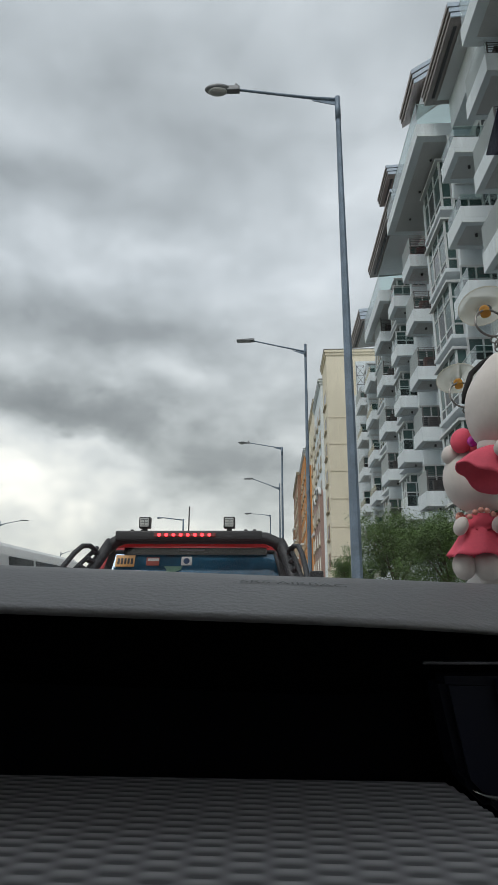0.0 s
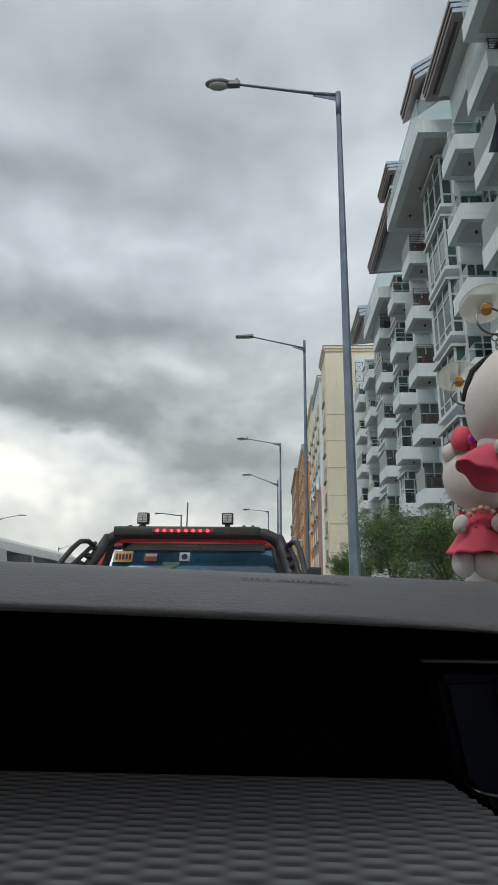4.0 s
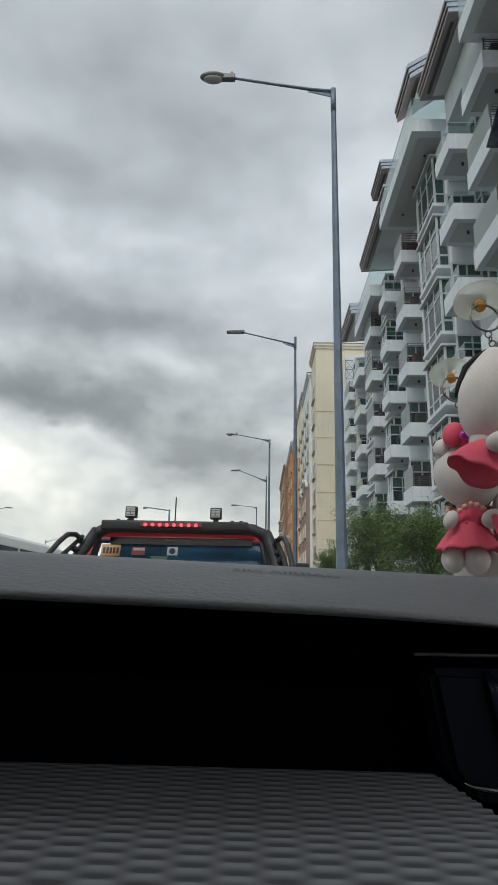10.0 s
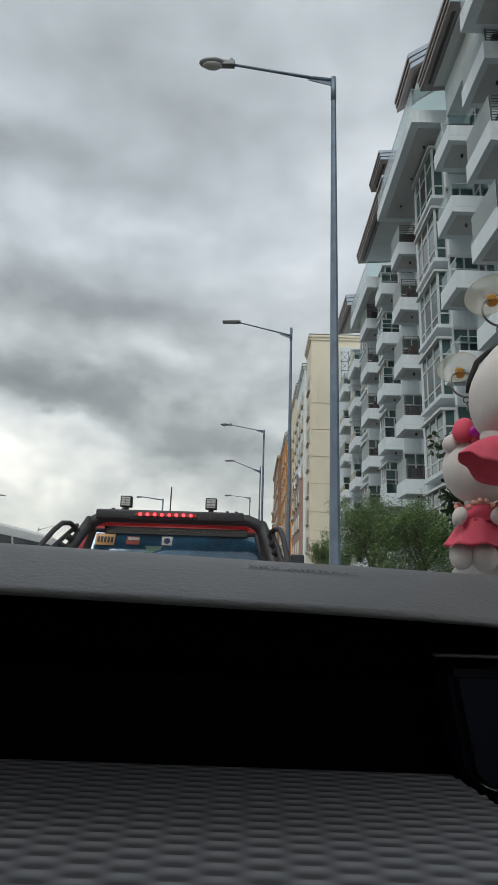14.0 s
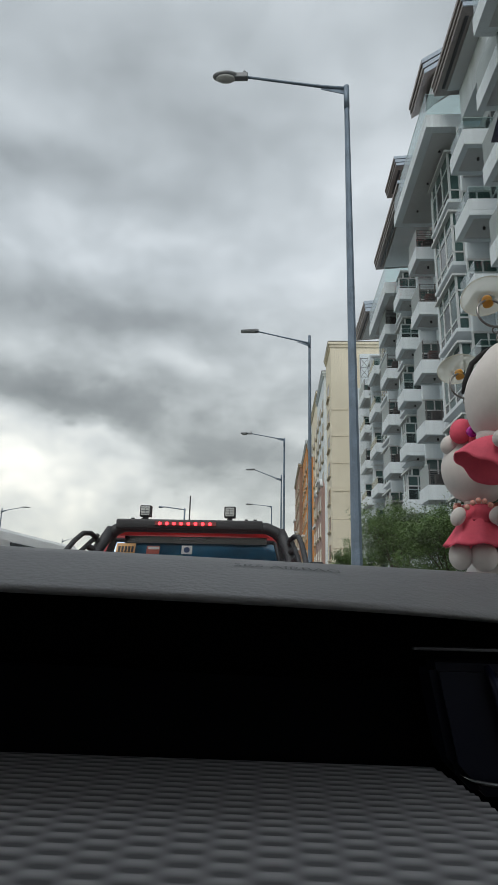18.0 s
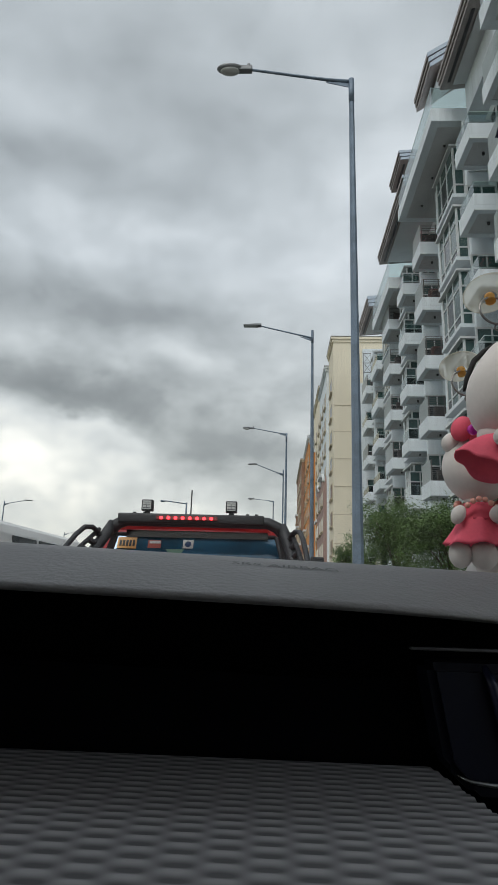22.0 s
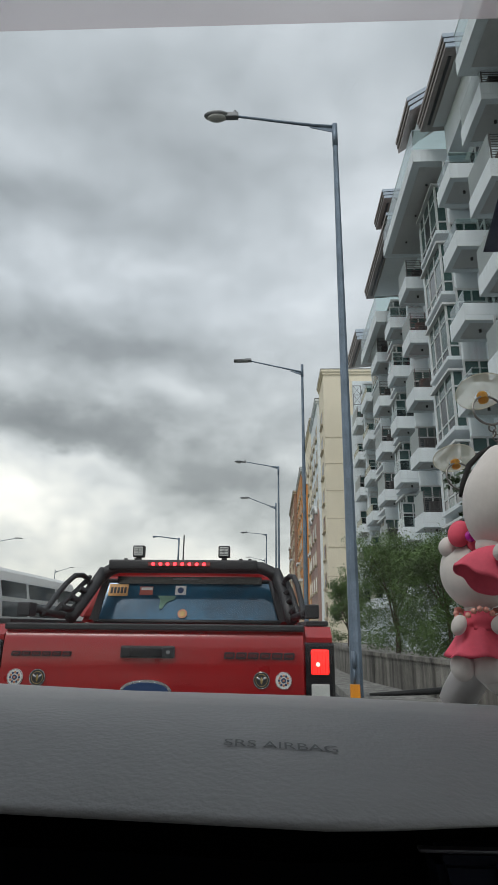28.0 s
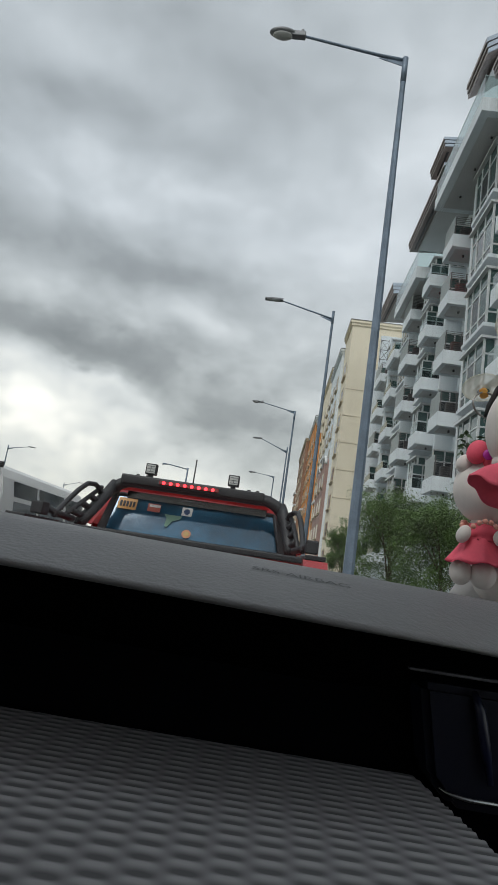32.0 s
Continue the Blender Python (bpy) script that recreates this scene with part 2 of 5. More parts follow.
M_ORANGE = mat("orange_render", (0.55, 0.23, 0.06), 0.8, var=0.08, scale=0.4, streak=0.1)
M_BRICK = mat("brick_render", (0.30, 0.18, 0.12), 0.85, var=0.15, scale=0.8, bump=0.3)
M_GALV = mat("galvanised", (0.155, 0.205, 0.265), 0.5, metal=0.25, var=0.22, scale=3.0, streak=0.2)
M_LAMPHEAD = mat("lamp_head", (0.20, 0.21, 0.22), 0.45, metal=0.3, var=0.1)
M_LENS = mat("lamp_lens", (0.45, 0.46, 0.45), 0.15, var=0.05)
M_LEAF = mat("leaf_green", (0.088, 0.150, 0.040), 0.5, var=0.5, scale=1.6)
M_LEAF2 = mat("leaf_dark", (0.03, 0.06, 0.018), 0.35, var=0.4, scale=1.2)
M_BARK = mat("bark", (0.10, 0.075, 0.055), 0.9, var=0.3, scale=6, bump=0.6, bscale=30)
M_RED = mat("red_paint", (0.29, 0.006, 0.008), 0.30, var=0.06, scale=2, coat=0.45)
M_REDDARK = mat("red_inlay", (0.10, 0.010, 0.012), 0.4, var=0.1)
M_BLACKPL = mat("black_plastic", (0.017, 0.017, 0.019), 0.5, var=0.15, scale=8, bump=0.1, bscale=200)
M_BLACKGL = mat("black_gloss", (0.010, 0.010, 0.012), 0.18, var=0.1, scale=8)
M_RUBBER = mat("rubber", (0.015, 0.015, 0.015), 0.85, var=0.15)
M_RIM = mat("alloy_rim", (0.09, 0.09, 0.095), 0.4, metal=0.7)
# blue base colour stands in for sky mirrored in the tinted glass
M_REARGLASS = mat("rear_glass", (0.022, 0.095, 0.165), 0.05, metal=0.25, var=0.45, scale=3, spec=0.9, coat=0.6)
M_SILVER = mat("silver_trim", (0.55, 0.56, 0.57), 0.25, metal=0.9)
M_BLUE = mat("emblem_blue", (0.02, 0.05, 0.13), 0.3)
M_GOLD = mat("emblem_gold", (0.35, 0.24, 0.08), 0.4, metal=0.3)
M_PALE = mat("sticker_white", (0.60, 0.61, 0.60), 0.5)
M_STRED = mat("sticker_red", (0.42, 0.10, 0.07), 0.5)
M_STGREEN = mat("sticker_green", (0.16, 0.30, 0.22), 0.5)
M_STORANGE = mat("sticker_orange", (0.50, 0.22, 0.12), 0.5)
M_PLATE = mat("plate_orange", (0.62, 0.33, 0.10), 0.5)
M_INK = mat("ink", (0.02, 0.02, 0.022), 0.6)
M_TAIL = lamp_mat("tail_light_on", (0.95, 0.025, 0.02), 1.8)
M_TAILHOT = lamp_mat("tail_bulb", (1.0, 0.35, 0.30), 3.0)
M_DULL = mat("dull_trim", (0.10, 0.10, 0.11), 0.4, metal=0.5)
M_TAILOFF = mat("tail_light_red", (0.16, 0.008, 0.008), 0.15, coat=0.5)
M_BRAKE = lamp_mat("brake_led", (1.0, 0.03, 0.04), 4.0)
M_LED = mat("led_face", (0.50, 0.52, 0.50), 0.2)
M_VAN = mat("van_white", (0.66, 0.67, 0.67), 0.35, coat=0.4, var=0.04)
M_VANGLASS = mat("van_glass", (0.02, 0.025, 0.03), 0.05, spec=1.0)
M_SIGN = mat("sign_green", (0.0, 0.16, 0.11), 0.4, var=0.05)
M_SIGNW = mat("sign_white", (0.75, 0.77, 0.76), 0.5)
M_ORANGEBOX = mat("reflector_orange", (0.85, 0.32, 0.02), 0.4)
M_DASH = mat("dash_grained", (0.222, 0.218, 0.223), 0.52, var=0.06, scale=6, bump=0.22, bscale=240, spec=0.5)
# near black stands in for the shade below the dash pad
M_DASHLOW = mat("fascia_shadow_black", (0.0035, 0.004, 0.0058), 0.9, var=0.1, scale=9, spec=0.0)
M_NAVY = mat("navy_gloss", (0.004, 0.006, 0.018), 0.5, var=0.1, spec=0.25)
# lighter navy for the highlight painted on the vent edge
M_NAVYGLINT = mat("navy_glint", (0.014, 0.018, 0.05), 0.35, var=0.1)
# unseen lining, made pale to bounce added light onto the dash
M_LINER = mat("headliner", (0.72, 0.70, 0.69), 0.9, var=0.04, scale=8, bump=0.1, bscale=500)
M_SEAT = mat("seat_fabric", (0.05, 0.05, 0.052), 0.9, var=0.15, scale=12, bump=0.3, bscale=300)
M_PLUSH = mat("plush_white", (0.62, 0.59, 0.56), 0.85, var=0.05, scale=25, bump=0.06, bscale=900)
M_PINK = mat("felt_pink", (0.72, 0.095, 0.15), 0.75, var=0.08, scale=30, bump=0.08, bscale=900)
M_MAGENTA = mat("bead_magenta", (0.50, 0.01, 0.35), 0.15, var=0.1, coat=0.5)
M_PEARL = mat("pearl_peach", (0.62, 0.30, 0.24), 0.25, var=0.08)
M_STEEL = mat("ring_steel", (0.20, 0.19, 0.18), 0.3, metal=0.9)
G_CLEAR = clear_glass("windshield_glass", (0.97, 0.98, 0.98), 0.25)
# dark tint added to unseen rear panes to dim the cabin
G_TINT = clear_glass("cabin_dimming_glass", (0.16, 0.17, 0.18), 0.5)
G_RAIL = clear_glass("rail_glass", (0.80, 0.87, 0.86), 0.9)


def cloudy(name, color, clear, rough=0.3):
    """Frosted or yellowed sheet: part of it lets the view through, the rest scatters."""
    m = bpy.data.materials.new(name)
    m.use_nodes = True
    nt = m.node_tree
    N, L = nt.nodes.new, nt.links.new
    b = nt.nodes["Principled BSDF"]
    b.inputs["Base Color"].default_value = (*color, 1)
    b.inputs["Roughness"].default_value = rough
    tr, mx = N("ShaderNodeBsdfTransparent"), N("ShaderNodeMixShader")
    tl = N("ShaderNodeBsdfTranslucent")
    tl.inputs[0].default_value = (*color, 1)
    m2 = N("ShaderNodeMixShader")
    m2.inputs[0].default_value = 0.5
    L(b.outputs[0], m2.inputs[1])
    L(tl.outputs[0], m2.inputs[2])
    mx.inputs[0].default_value = clear
    L(m2.outputs[0], mx.inputs[1])
    L(tr.outputs[0], mx.inputs[2])
    L(mx.outputs[0], nt.nodes["Material Output"].inputs[0])
    return m


G_FROST = cloudy("frosted_rail_glass", (0.62, 0.67, 0.67), 0.35)
G_CUP = cloudy("cup_plastic", (0.70, 0.68, 0.57), 0.52, 0.08)
G_RIM = cloudy("cup_rim_plastic", (0.72, 0.69, 0.58), 0.35, 0.08)
G_AMBER = cloudy("amber_plastic", (0.80, 0.48, 0.12), 0.15, 0.10)
G_FACE = cloudy("sticker_film", (0.22, 0.31, 0.40), 0.22, 0.4)
G_BORDER = cloudy("sticker_border_film", (0.03, 0.035, 0.06), 0.22, 0.3)
M_GLASSEDGE = mat("glass_edge", (0.50, 0.60, 0.60), 0.3, var=0.05)
G_BAND = cloudy("shade_band", (0.80, 0.72, 0.74), 0.55, 0.4)

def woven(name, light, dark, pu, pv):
    """Grey yarn in a diamond weave with the given half repeats, hollow shade painted in."""
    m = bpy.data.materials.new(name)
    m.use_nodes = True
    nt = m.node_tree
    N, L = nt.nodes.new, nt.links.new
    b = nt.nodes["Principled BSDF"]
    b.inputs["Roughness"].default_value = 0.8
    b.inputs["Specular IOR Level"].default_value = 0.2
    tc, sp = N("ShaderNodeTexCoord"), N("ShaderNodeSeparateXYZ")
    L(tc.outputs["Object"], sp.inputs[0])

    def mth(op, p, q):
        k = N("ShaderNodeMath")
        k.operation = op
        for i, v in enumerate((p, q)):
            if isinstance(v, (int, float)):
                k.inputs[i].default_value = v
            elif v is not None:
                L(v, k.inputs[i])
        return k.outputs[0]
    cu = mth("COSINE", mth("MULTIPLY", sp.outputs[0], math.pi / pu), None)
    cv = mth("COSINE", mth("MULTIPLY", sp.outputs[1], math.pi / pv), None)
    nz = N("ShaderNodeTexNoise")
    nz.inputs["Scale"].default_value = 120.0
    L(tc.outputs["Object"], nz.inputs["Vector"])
    # dark tone follows the relief's hollows, standing in for their shade
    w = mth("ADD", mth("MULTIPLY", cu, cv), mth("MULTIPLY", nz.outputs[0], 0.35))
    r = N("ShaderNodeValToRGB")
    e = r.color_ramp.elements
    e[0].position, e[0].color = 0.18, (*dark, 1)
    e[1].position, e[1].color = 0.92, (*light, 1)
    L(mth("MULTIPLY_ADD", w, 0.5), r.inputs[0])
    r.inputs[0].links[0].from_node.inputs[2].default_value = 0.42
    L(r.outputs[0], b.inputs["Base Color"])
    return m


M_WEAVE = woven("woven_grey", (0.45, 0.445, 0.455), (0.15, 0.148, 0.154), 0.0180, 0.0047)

# ---------------------------------------------------------------- mesh helpers


def thing(name, loc=(0, 0, 0), label="", category="", group="", kind="", rz=0.0):
    ob = new(name)
    ob.empty_display_size = 0.2
    ob.matrix_world = pose(*loc, 0, 0, rz)
    return tagged(ob, label, category, group, kind)


def mesh_data(name, bm, *materials):
    bmesh.ops.recalc_face_normals(bm, faces=bm.faces)
    me = bpy.data.meshes.new(name)
    bm.to_mesh(me)
    bm.free()
    for m in materials:
        me.materials.append(m)
    return me


def part(name, bm, material, parent, label="", smooth=False, loc=None):
    me = bm if isinstance(bm, bpy.types.Mesh) else mesh_data(name, bm, *(material if isinstance(material, (list, tuple)) else (material,)))
    if smooth:
        me.shade_smooth()
    ob = new(name, me)
    ob.parent = parent
    if loc is not None:
        ob.location = loc
    if label:
        ob["label"] = label
    return ob


def solo(name, bm, material, label, category, kind="", group="", smooth=False):
    me = mesh_data(name, bm, *(material if isinstance(material, (list, tuple)) else (material,)))
    if smooth:
        me.shade_smooth()
    return tagged(new(name, me), label, category, group, kind)


def box(bm, x0, x1, y0, y1, z0, z1, mi=0, bevel=0.0):
    vs = [bm.verts.new((x, y, z)) for x in (x0, x1) for y in (y0, y1) for z in (z0, z1)]
    fs = [bm.faces.new([vs[i] for i in q]) for q in ((0, 1, 3, 2), (4, 6, 7, 5), (0, 4, 5, 1), (2, 3, 7, 6), (0, 2, 6, 4), (1, 5, 7, 3))]
    for f in fs:
        f.material_index = mi
    if bevel:
        es = list({e for f in fs for e in f.edges})
        r = bmesh.ops.bevel(bm, geom=es, offset=bevel, segments=2, affect="EDGES", profile=0.6)
        for f in r["faces"]:
            f.material_index = mi
    return vs


def boxm(x0, x1, y0, y1, z0, z1, bevel=0.0):
    bm = bmesh.new()
    box(bm, x0, x1, y0, y1, z0, z1, 0, bevel)
    return bm


def prism(bm, pts, axis, a, b, mi=0):
    """A closed outline, given in the two other axes, drawn out along an axis from a to b."""
    def at(p, v):
        return {"x": (v, p[0], p[1]), "y": (p[0], v, p[1]), "z": (p[0], p[1], v)}[axis]
    lo, hi = [bm.verts.new(at(p, a)) for p in pts], [bm.verts.new(at(p, b)) for p in pts]
    n = len(pts)
    fs = [bm.faces.new(lo), bm.faces.new(hi[::-1])]
    fs += [bm.faces.new((lo[i], hi[i], hi[(i + 1) % n], lo[(i + 1) % n])) for i in range(n)]
    for f in fs:
        f.material_index = mi
    return fs


def tube(bm, pts, radii, seg=10, mi=0, caps=True):
    """A round bar along points, with a radius at each."""
    pts = [Vector(p) for p in pts]
    rings = []
    ref = Vector((0.13, 0.31, 0.94)).normalized()
    for i, p in enumerate(pts):
        d = (pts[min(i + 1, len(pts) - 1)] - pts[max(i - 1, 0)]).normalized()
        a = d.cross(ref)
        if a.length < 0.2:
            a = d.cross(Vector((1, 0, 0)))
        a.normalize()
        b = d.cross(a)
        r = radii[i] if isinstance(radii, (list, tuple)) else radii
        rings.append([bm.verts.new(p + r * (math.cos(t) * a + math.sin(t) * b)) for t in [2 * math.pi * k / seg for k in range(seg)]])
    for u, v in zip(rings, rings[1:]):
        for k in range(seg):
            f = bm.faces.new((u[k], u[(k + 1) % seg], v[(k + 1) % seg], v[k]))
            f.material_index = mi
            f.smooth = True
    if caps:
        for r in (rings[0][::-1], rings[-1]):
            bm.faces.new(r).material_index = mi


def ball(bm, c, r, mi=0, seg=20, rot=None):
    """An ellipsoid with its centre and three radii."""
    r = (r, r, r) if isinstance(r, (int, float)) else r
    m = Matrix.Translation(c) @ (rot or Matrix.Identity(4)) @ Matrix.Diagonal((*r, 1))
    g = bmesh.ops.create_uvsphere(bm, u_segments=seg, v_segments=max(8, seg // 2 + 2), radius=1.0, matrix=m)
    for v in g["verts"]:
        for f in v.link_faces:
            f.material_index = mi
            f.smooth = True


def disc(bm, c, r, h, axis="y", seg=24, mi=0, r2=None):
    m = Matrix.Translation(c) @ {"y": pose(0, 0, 0, 90), "x": pose(0, 0, 0, 0, 90), "z": Matrix.Identity(4)}[axis]
    g = bmesh.ops.create_cone(bm, cap_ends=True, segments=seg, radius1=r, radius2=r if r2 is None else r2, depth=h, matrix=m)
    for v in g["verts"]:
        for f in v.link_faces:
            f.material_index = mi


def ring(bm, c, R, r, rot=None, mi=0, seg=28, sub=8):
    m = Matrix.Translation(c) @ (rot or Matrix.Identity(4))
    rows = []
    for i in range(seg):
        a = 2 * math.pi * i / seg
        rows.append([bm.verts.new(m @ Vector(((R + r * math.cos(b)) * math.cos(a), (R + r * math.cos(b)) * math.sin(a), r * math.sin(b))))
                     for b in [2 * math.pi * k / sub for k in range(sub)]])
    for i in range(seg):
        for k in range(sub):
            f = bm.faces.new((rows[i][k], rows[(i + 1) % seg][k], rows[(i + 1) % seg][(k + 1) % sub], rows[i][(k + 1) % sub]))
            f.material_index = mi
            f.smooth = True


def letters(text, size, depth=0.002):
    """Raised writing as a mesh, in its own x and y."""
    cu = bpy.data.curves.new("writing", "FONT")
    cu.body, cu.size, cu.extrude = text, size, depth
    ob = bpy.data.objects.new("writing", cu)
    me = bpy.data.meshes.new_from_object(ob)
    bpy.data.objects.remove(ob)
    bpy.data.curves.remove(cu)
    return me

# ---------------------------------------------------------------- ground and road
solo("ground", boxm(-1500, 1500, -900, 3000, -0.5, -0.03), M_EARTH, "dry earth and grass verge that runs out to the horizon", "ground", "structure")
solo("road", boxm(-24, 1.35, -60, 900, -0.03, 0.0), M_ASPHALT, "worn grey asphalt carriageway beside the apartment blocks", "road", "structure")
bm = bmesh.new()
box(bm, 1.35, 1.65, -60, 900, -0.03, 0.15, 0, 0.02)
solo("kerb", bm, M_CONC, "low concrete kerb along the asphalt road", "kerb", "structure")
solo("pavement", boxm(1.65, 8.0, -60, 400, -0.03, 0.12), M_CONC, "stained concrete pavement in front of the apartments", "pavement", "structure")

# retaining wall: it swings in towards the kerb and then follows it
WALL_LINE = [(4.2, 2.5), (3.05, 10.5), (2.2, 14.6), (1.95, 18.0), (1.9, 60.0)]
for i, ((xa, ya), (xb, yb)) in enumerate(zip(WALL_LINE, WALL_LINE[1:])):
    bm = bmesh.new()
    prism(bm, [(xa, ya), (xb, yb), (xb + 0.22, yb), (xa + 0.22, ya)], "z", 0.1, 0.68)
    prism(bm, [(xa - 0.03, ya), (xb - 0.03, yb), (xb + 0.25, yb), (xa + 0.25, ya)], "z", 0.683, 0.76)
    w = solo("concrete_wall", bm, M_WALLCONC, "low grey concrete wall streaked dark by rain beside the road", "wall", "structure")

# ---------------------------------------------------------------- white apartment building
FX = 6.7            # front of the balconies
WX = 8.2            # main wall
LEVELS = [2.55 + 2.95 * k for k in range(6)]
flats = thing("apartment_building", (WX, 8.0, 0.0), "white apartment building with stepped balconies, glass rails and overhanging roofs", "building")


def fpart(name, bm, material, parent=None, label="", at=(0, 0, 0), smooth=False):
    """A piece of the white building, given in world metres."""
    base = Vector((WX, 8.0, 0.0))
    me = bm if isinstance(bm, bpy.types.Mesh) else mesh_data(name, bm, *(material if isinstance(material, (list, tuple)) else (material,)))
    ob = new(name, me)
    ob.parent = parent or flats
    ob.location = Vector(at) - (base if parent is None else Vector((0, 0, 0)))
    if label:
        ob["label"] = label
    return ob


# walls between the bays, stepping at the party walls
bm = bmesh.new()
box(bm, WX, WX + 10, 8.0, 46.0, 0.0, 20.2)
box(bm, WX + 0.45, WX + 10, 46.0, 51.5, 0.0, 19.0)
fpart("wall", bm, M_WHITE)
for x0, y0, y1, z1 in ((7.42, 16.0, 21.0, 22.0), (8.5, 8.3, 15.9, 22.6), (8.5, 29.5, 35.0, 23.4), (8.5, 42.5, 47.4, 22.6)):
    fpart("penthouse_wall", boxm(x0, WX + 9, y0, y1, 20.204, z1), M_WHITE)

fpart("end_wall", boxm(7.1, WX + 10, 51.504, 52.1, 0.0, 19.6), M_WHITE)

# vertical fins that stand out between the balcony stacks
for y0 in (21.3, 25.6, 29.3, 34.55, 38.4, 45.2):
    fpart("fin_wall", boxm(7.35, WX + 0.02, y0, y0 + 0.22, 0.0, 20.1), M_WHITE)


def balcony_meshes(length, depth=1.5):
    """A cast tray in pieces: ribbed slab, upstands on three sides, and a sunk soffit panel below."""
    t, h = 0.10, 0.66
    bm = bmesh.new()
    box(bm, 0, depth, 0, length, 0.05, 0.20)
    for a in ((0, depth, 0, 0.22), (0, depth, length - 0.22, length)):
        box(bm, a[0], a[1], a[2], a[3], 0.0, 0.048)
    box(bm, 0, 0.22, 0.222, length - 0.222, 0.0, 0.048)
    return {"balcony": mesh_data("balcony", bm, M_WHITE),
            "front_upstand": mesh_data("front_upstand", boxm(0, t, 0, length, 0.203, h, 0.008), M_WHITE),
            "near_upstand": mesh_data("end_upstand", boxm(t + 0.002, depth, 0, t, 0.203, h, 0.008), M_WHITE),
            "far_upstand": mesh_data("end_upstand", boxm(t + 0.002, depth, length - t, length, 0.203, h, 0.008), M_WHITE),
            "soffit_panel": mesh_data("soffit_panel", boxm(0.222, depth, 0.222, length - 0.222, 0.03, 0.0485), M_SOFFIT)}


def drain_mesh():
    bm = bmesh.new()
    disc(bm, (0, 0, 0), 0.05, 0.10, "z", 10)
    return mesh_data("drain_pipe", bm, M_RAIL)


DRAIN = drain_mesh()


def rail_mesh(length, bars=10, h=0.92):
    """Thin dark horizontal bars between posts, along x."""
    bm = bmesh.new()
    for k in range(bars):
        z = 0.06 + k * (h - 0.06) / (bars - 1)
        box(bm, 0, length, -0.012, 0.012, z - 0.006, z + 0.006)
    for x in (0.0, length * 0.5, length - 0.04):
        box(bm, x, x + 0.04, -0.02, 0.02, -0.02, h + 0.02)
    return mesh_data("railing", bm, M_BARS)


def handrail_mesh(length, along_y):
    bm = bmesh.new()
    if along_y:
        box(bm, -0.008, 0.008, 0, length, -0.008, 0.008)
    else:
        box(bm, 0, length, -0.008, 0.008, -0.008, 0.008)
    return mesh_data("handrail", bm, M_GLASSEDGE)


def pane_mesh(length, h, along_y, material):
    bm = bmesh.new()
    if along_y:
        box(bm, -0.006, 0.006, 0, length, 0, h)
    else:
        box(bm, 0, length, -0.006, 0.006, 0, h)
    return mesh_data("glass_panel", bm, material)


def condenser_mesh(material):
    bm = bmesh.new()
    box(bm, 0, 0.86, 0, 0.32, 0.35, 1.00, 0, 0.02)
    for x in (0.08, 0.72):
        box(bm, x, x + 0.06, 0.02, 0.30, 0.0, 0.348)
    disc(bm, (0.34, -0.012, 0.68), 0.26, 0.02, "y", 20, 1)
    for k in range(3):
        ring(bm, (0.34, -0.026, 0.68), 0.08 + 0.07 * k, 0.006, pose(0, 0, 0, 90), 0, 18, 4)
    return mesh_data("air_conditioner", bm, material, M_RAIL)


COND = [condenser_mesh(M_ACUNIT), condenser_mesh(M_ACRED)]
TRAYS = {L: balcony_meshes(L) for L in (1.7, 2.0, 2.3, 2.9)}
RAILX = rail_mesh(1.40)
RAILTOP_X = handrail_mesh(1.45, False)
RAILTOP_Y = {L: handrail_mesh(L - 0.02, True) for L in TRAYS}
PANE_X = pane_mesh(1.40, 0.50, False, G_RAIL)
PANES_Y = {L: pane_mesh(L - 0.1, 0.50, True, G_RAIL) for L in TRAYS}


def return_window_meshes(w=1.16, h=2.02):
    """Glazing in the return wall at a balcony's far end, facing -y: white frame with a transom, and its panes."""
    fr = bmesh.new()
    for a, b in ((0, 0.07), (w * 0.48, w * 0.48 + 0.06), (w - 0.07, w)):
        box(fr, a, b, -0.06, 0.0, 0, h)
    for a, b in ((0, 0.08), (h * 0.70, h * 0.70 + 0.06), (h - 0.07, h)):
        box(fr, 0.002, w - 0.002, -0.056, -0.002, a, b)
    panes = []
    for x0, x1 in ((0.07, w * 0.48), (w * 0.48 + 0.06, w - 0.07)):
        for z0, z1 in ((0.08, h * 0.70), (h * 0.70 + 0.06, h - 0.07)):
            panes.append(mesh_data("pane", boxm(x0 + 0.002, x1 - 0.002, -0.026, -0.016, z0 + 0.002, z1 - 0.002), M_PANEDARK if z0 < 1 else M_PANE))
    return mesh_data("return_window", fr, M_FRAME), panes


RETWIN = return_window_meshes()
FROST_Y = {L: pane_mesh(L - 0.1, 0.95, True, G_FROST) for L in TRAYS}


def door_meshes(w, h):
    """A balcony door and side light in a white frame, seen from the road side (facing -x), and its panes."""
    bm = bmesh.new()
    for a, b in ((0, 0.07), (w * 0.55, w * 0.55 + 0.07), (w - 0.07, w)):
        box(bm, -0.06, 0.02, a, b, 0, h)
    for a, b in ((0, 0.07), (h * 0.72, h * 0.72 + 0.06), (h - 0.07, h)):
        box(bm, -0.055, 0.018, 0.002, w - 0.002, a, b)
    panes = [mesh_data("pane", boxm(-0.02, 0.0, a, b, c, d), M_PANEDARK) for a, b in ((0.072, w * 0.55 - 0.002), (w * 0.55 + 0.072, w - 0.072))
             for c, d in ((0.072, h * 0.72 - 0.002), (h * 0.72 + 0.062, h - 0.072))]
    return mesh_data("balcony_door", bm, M_FRAME), panes


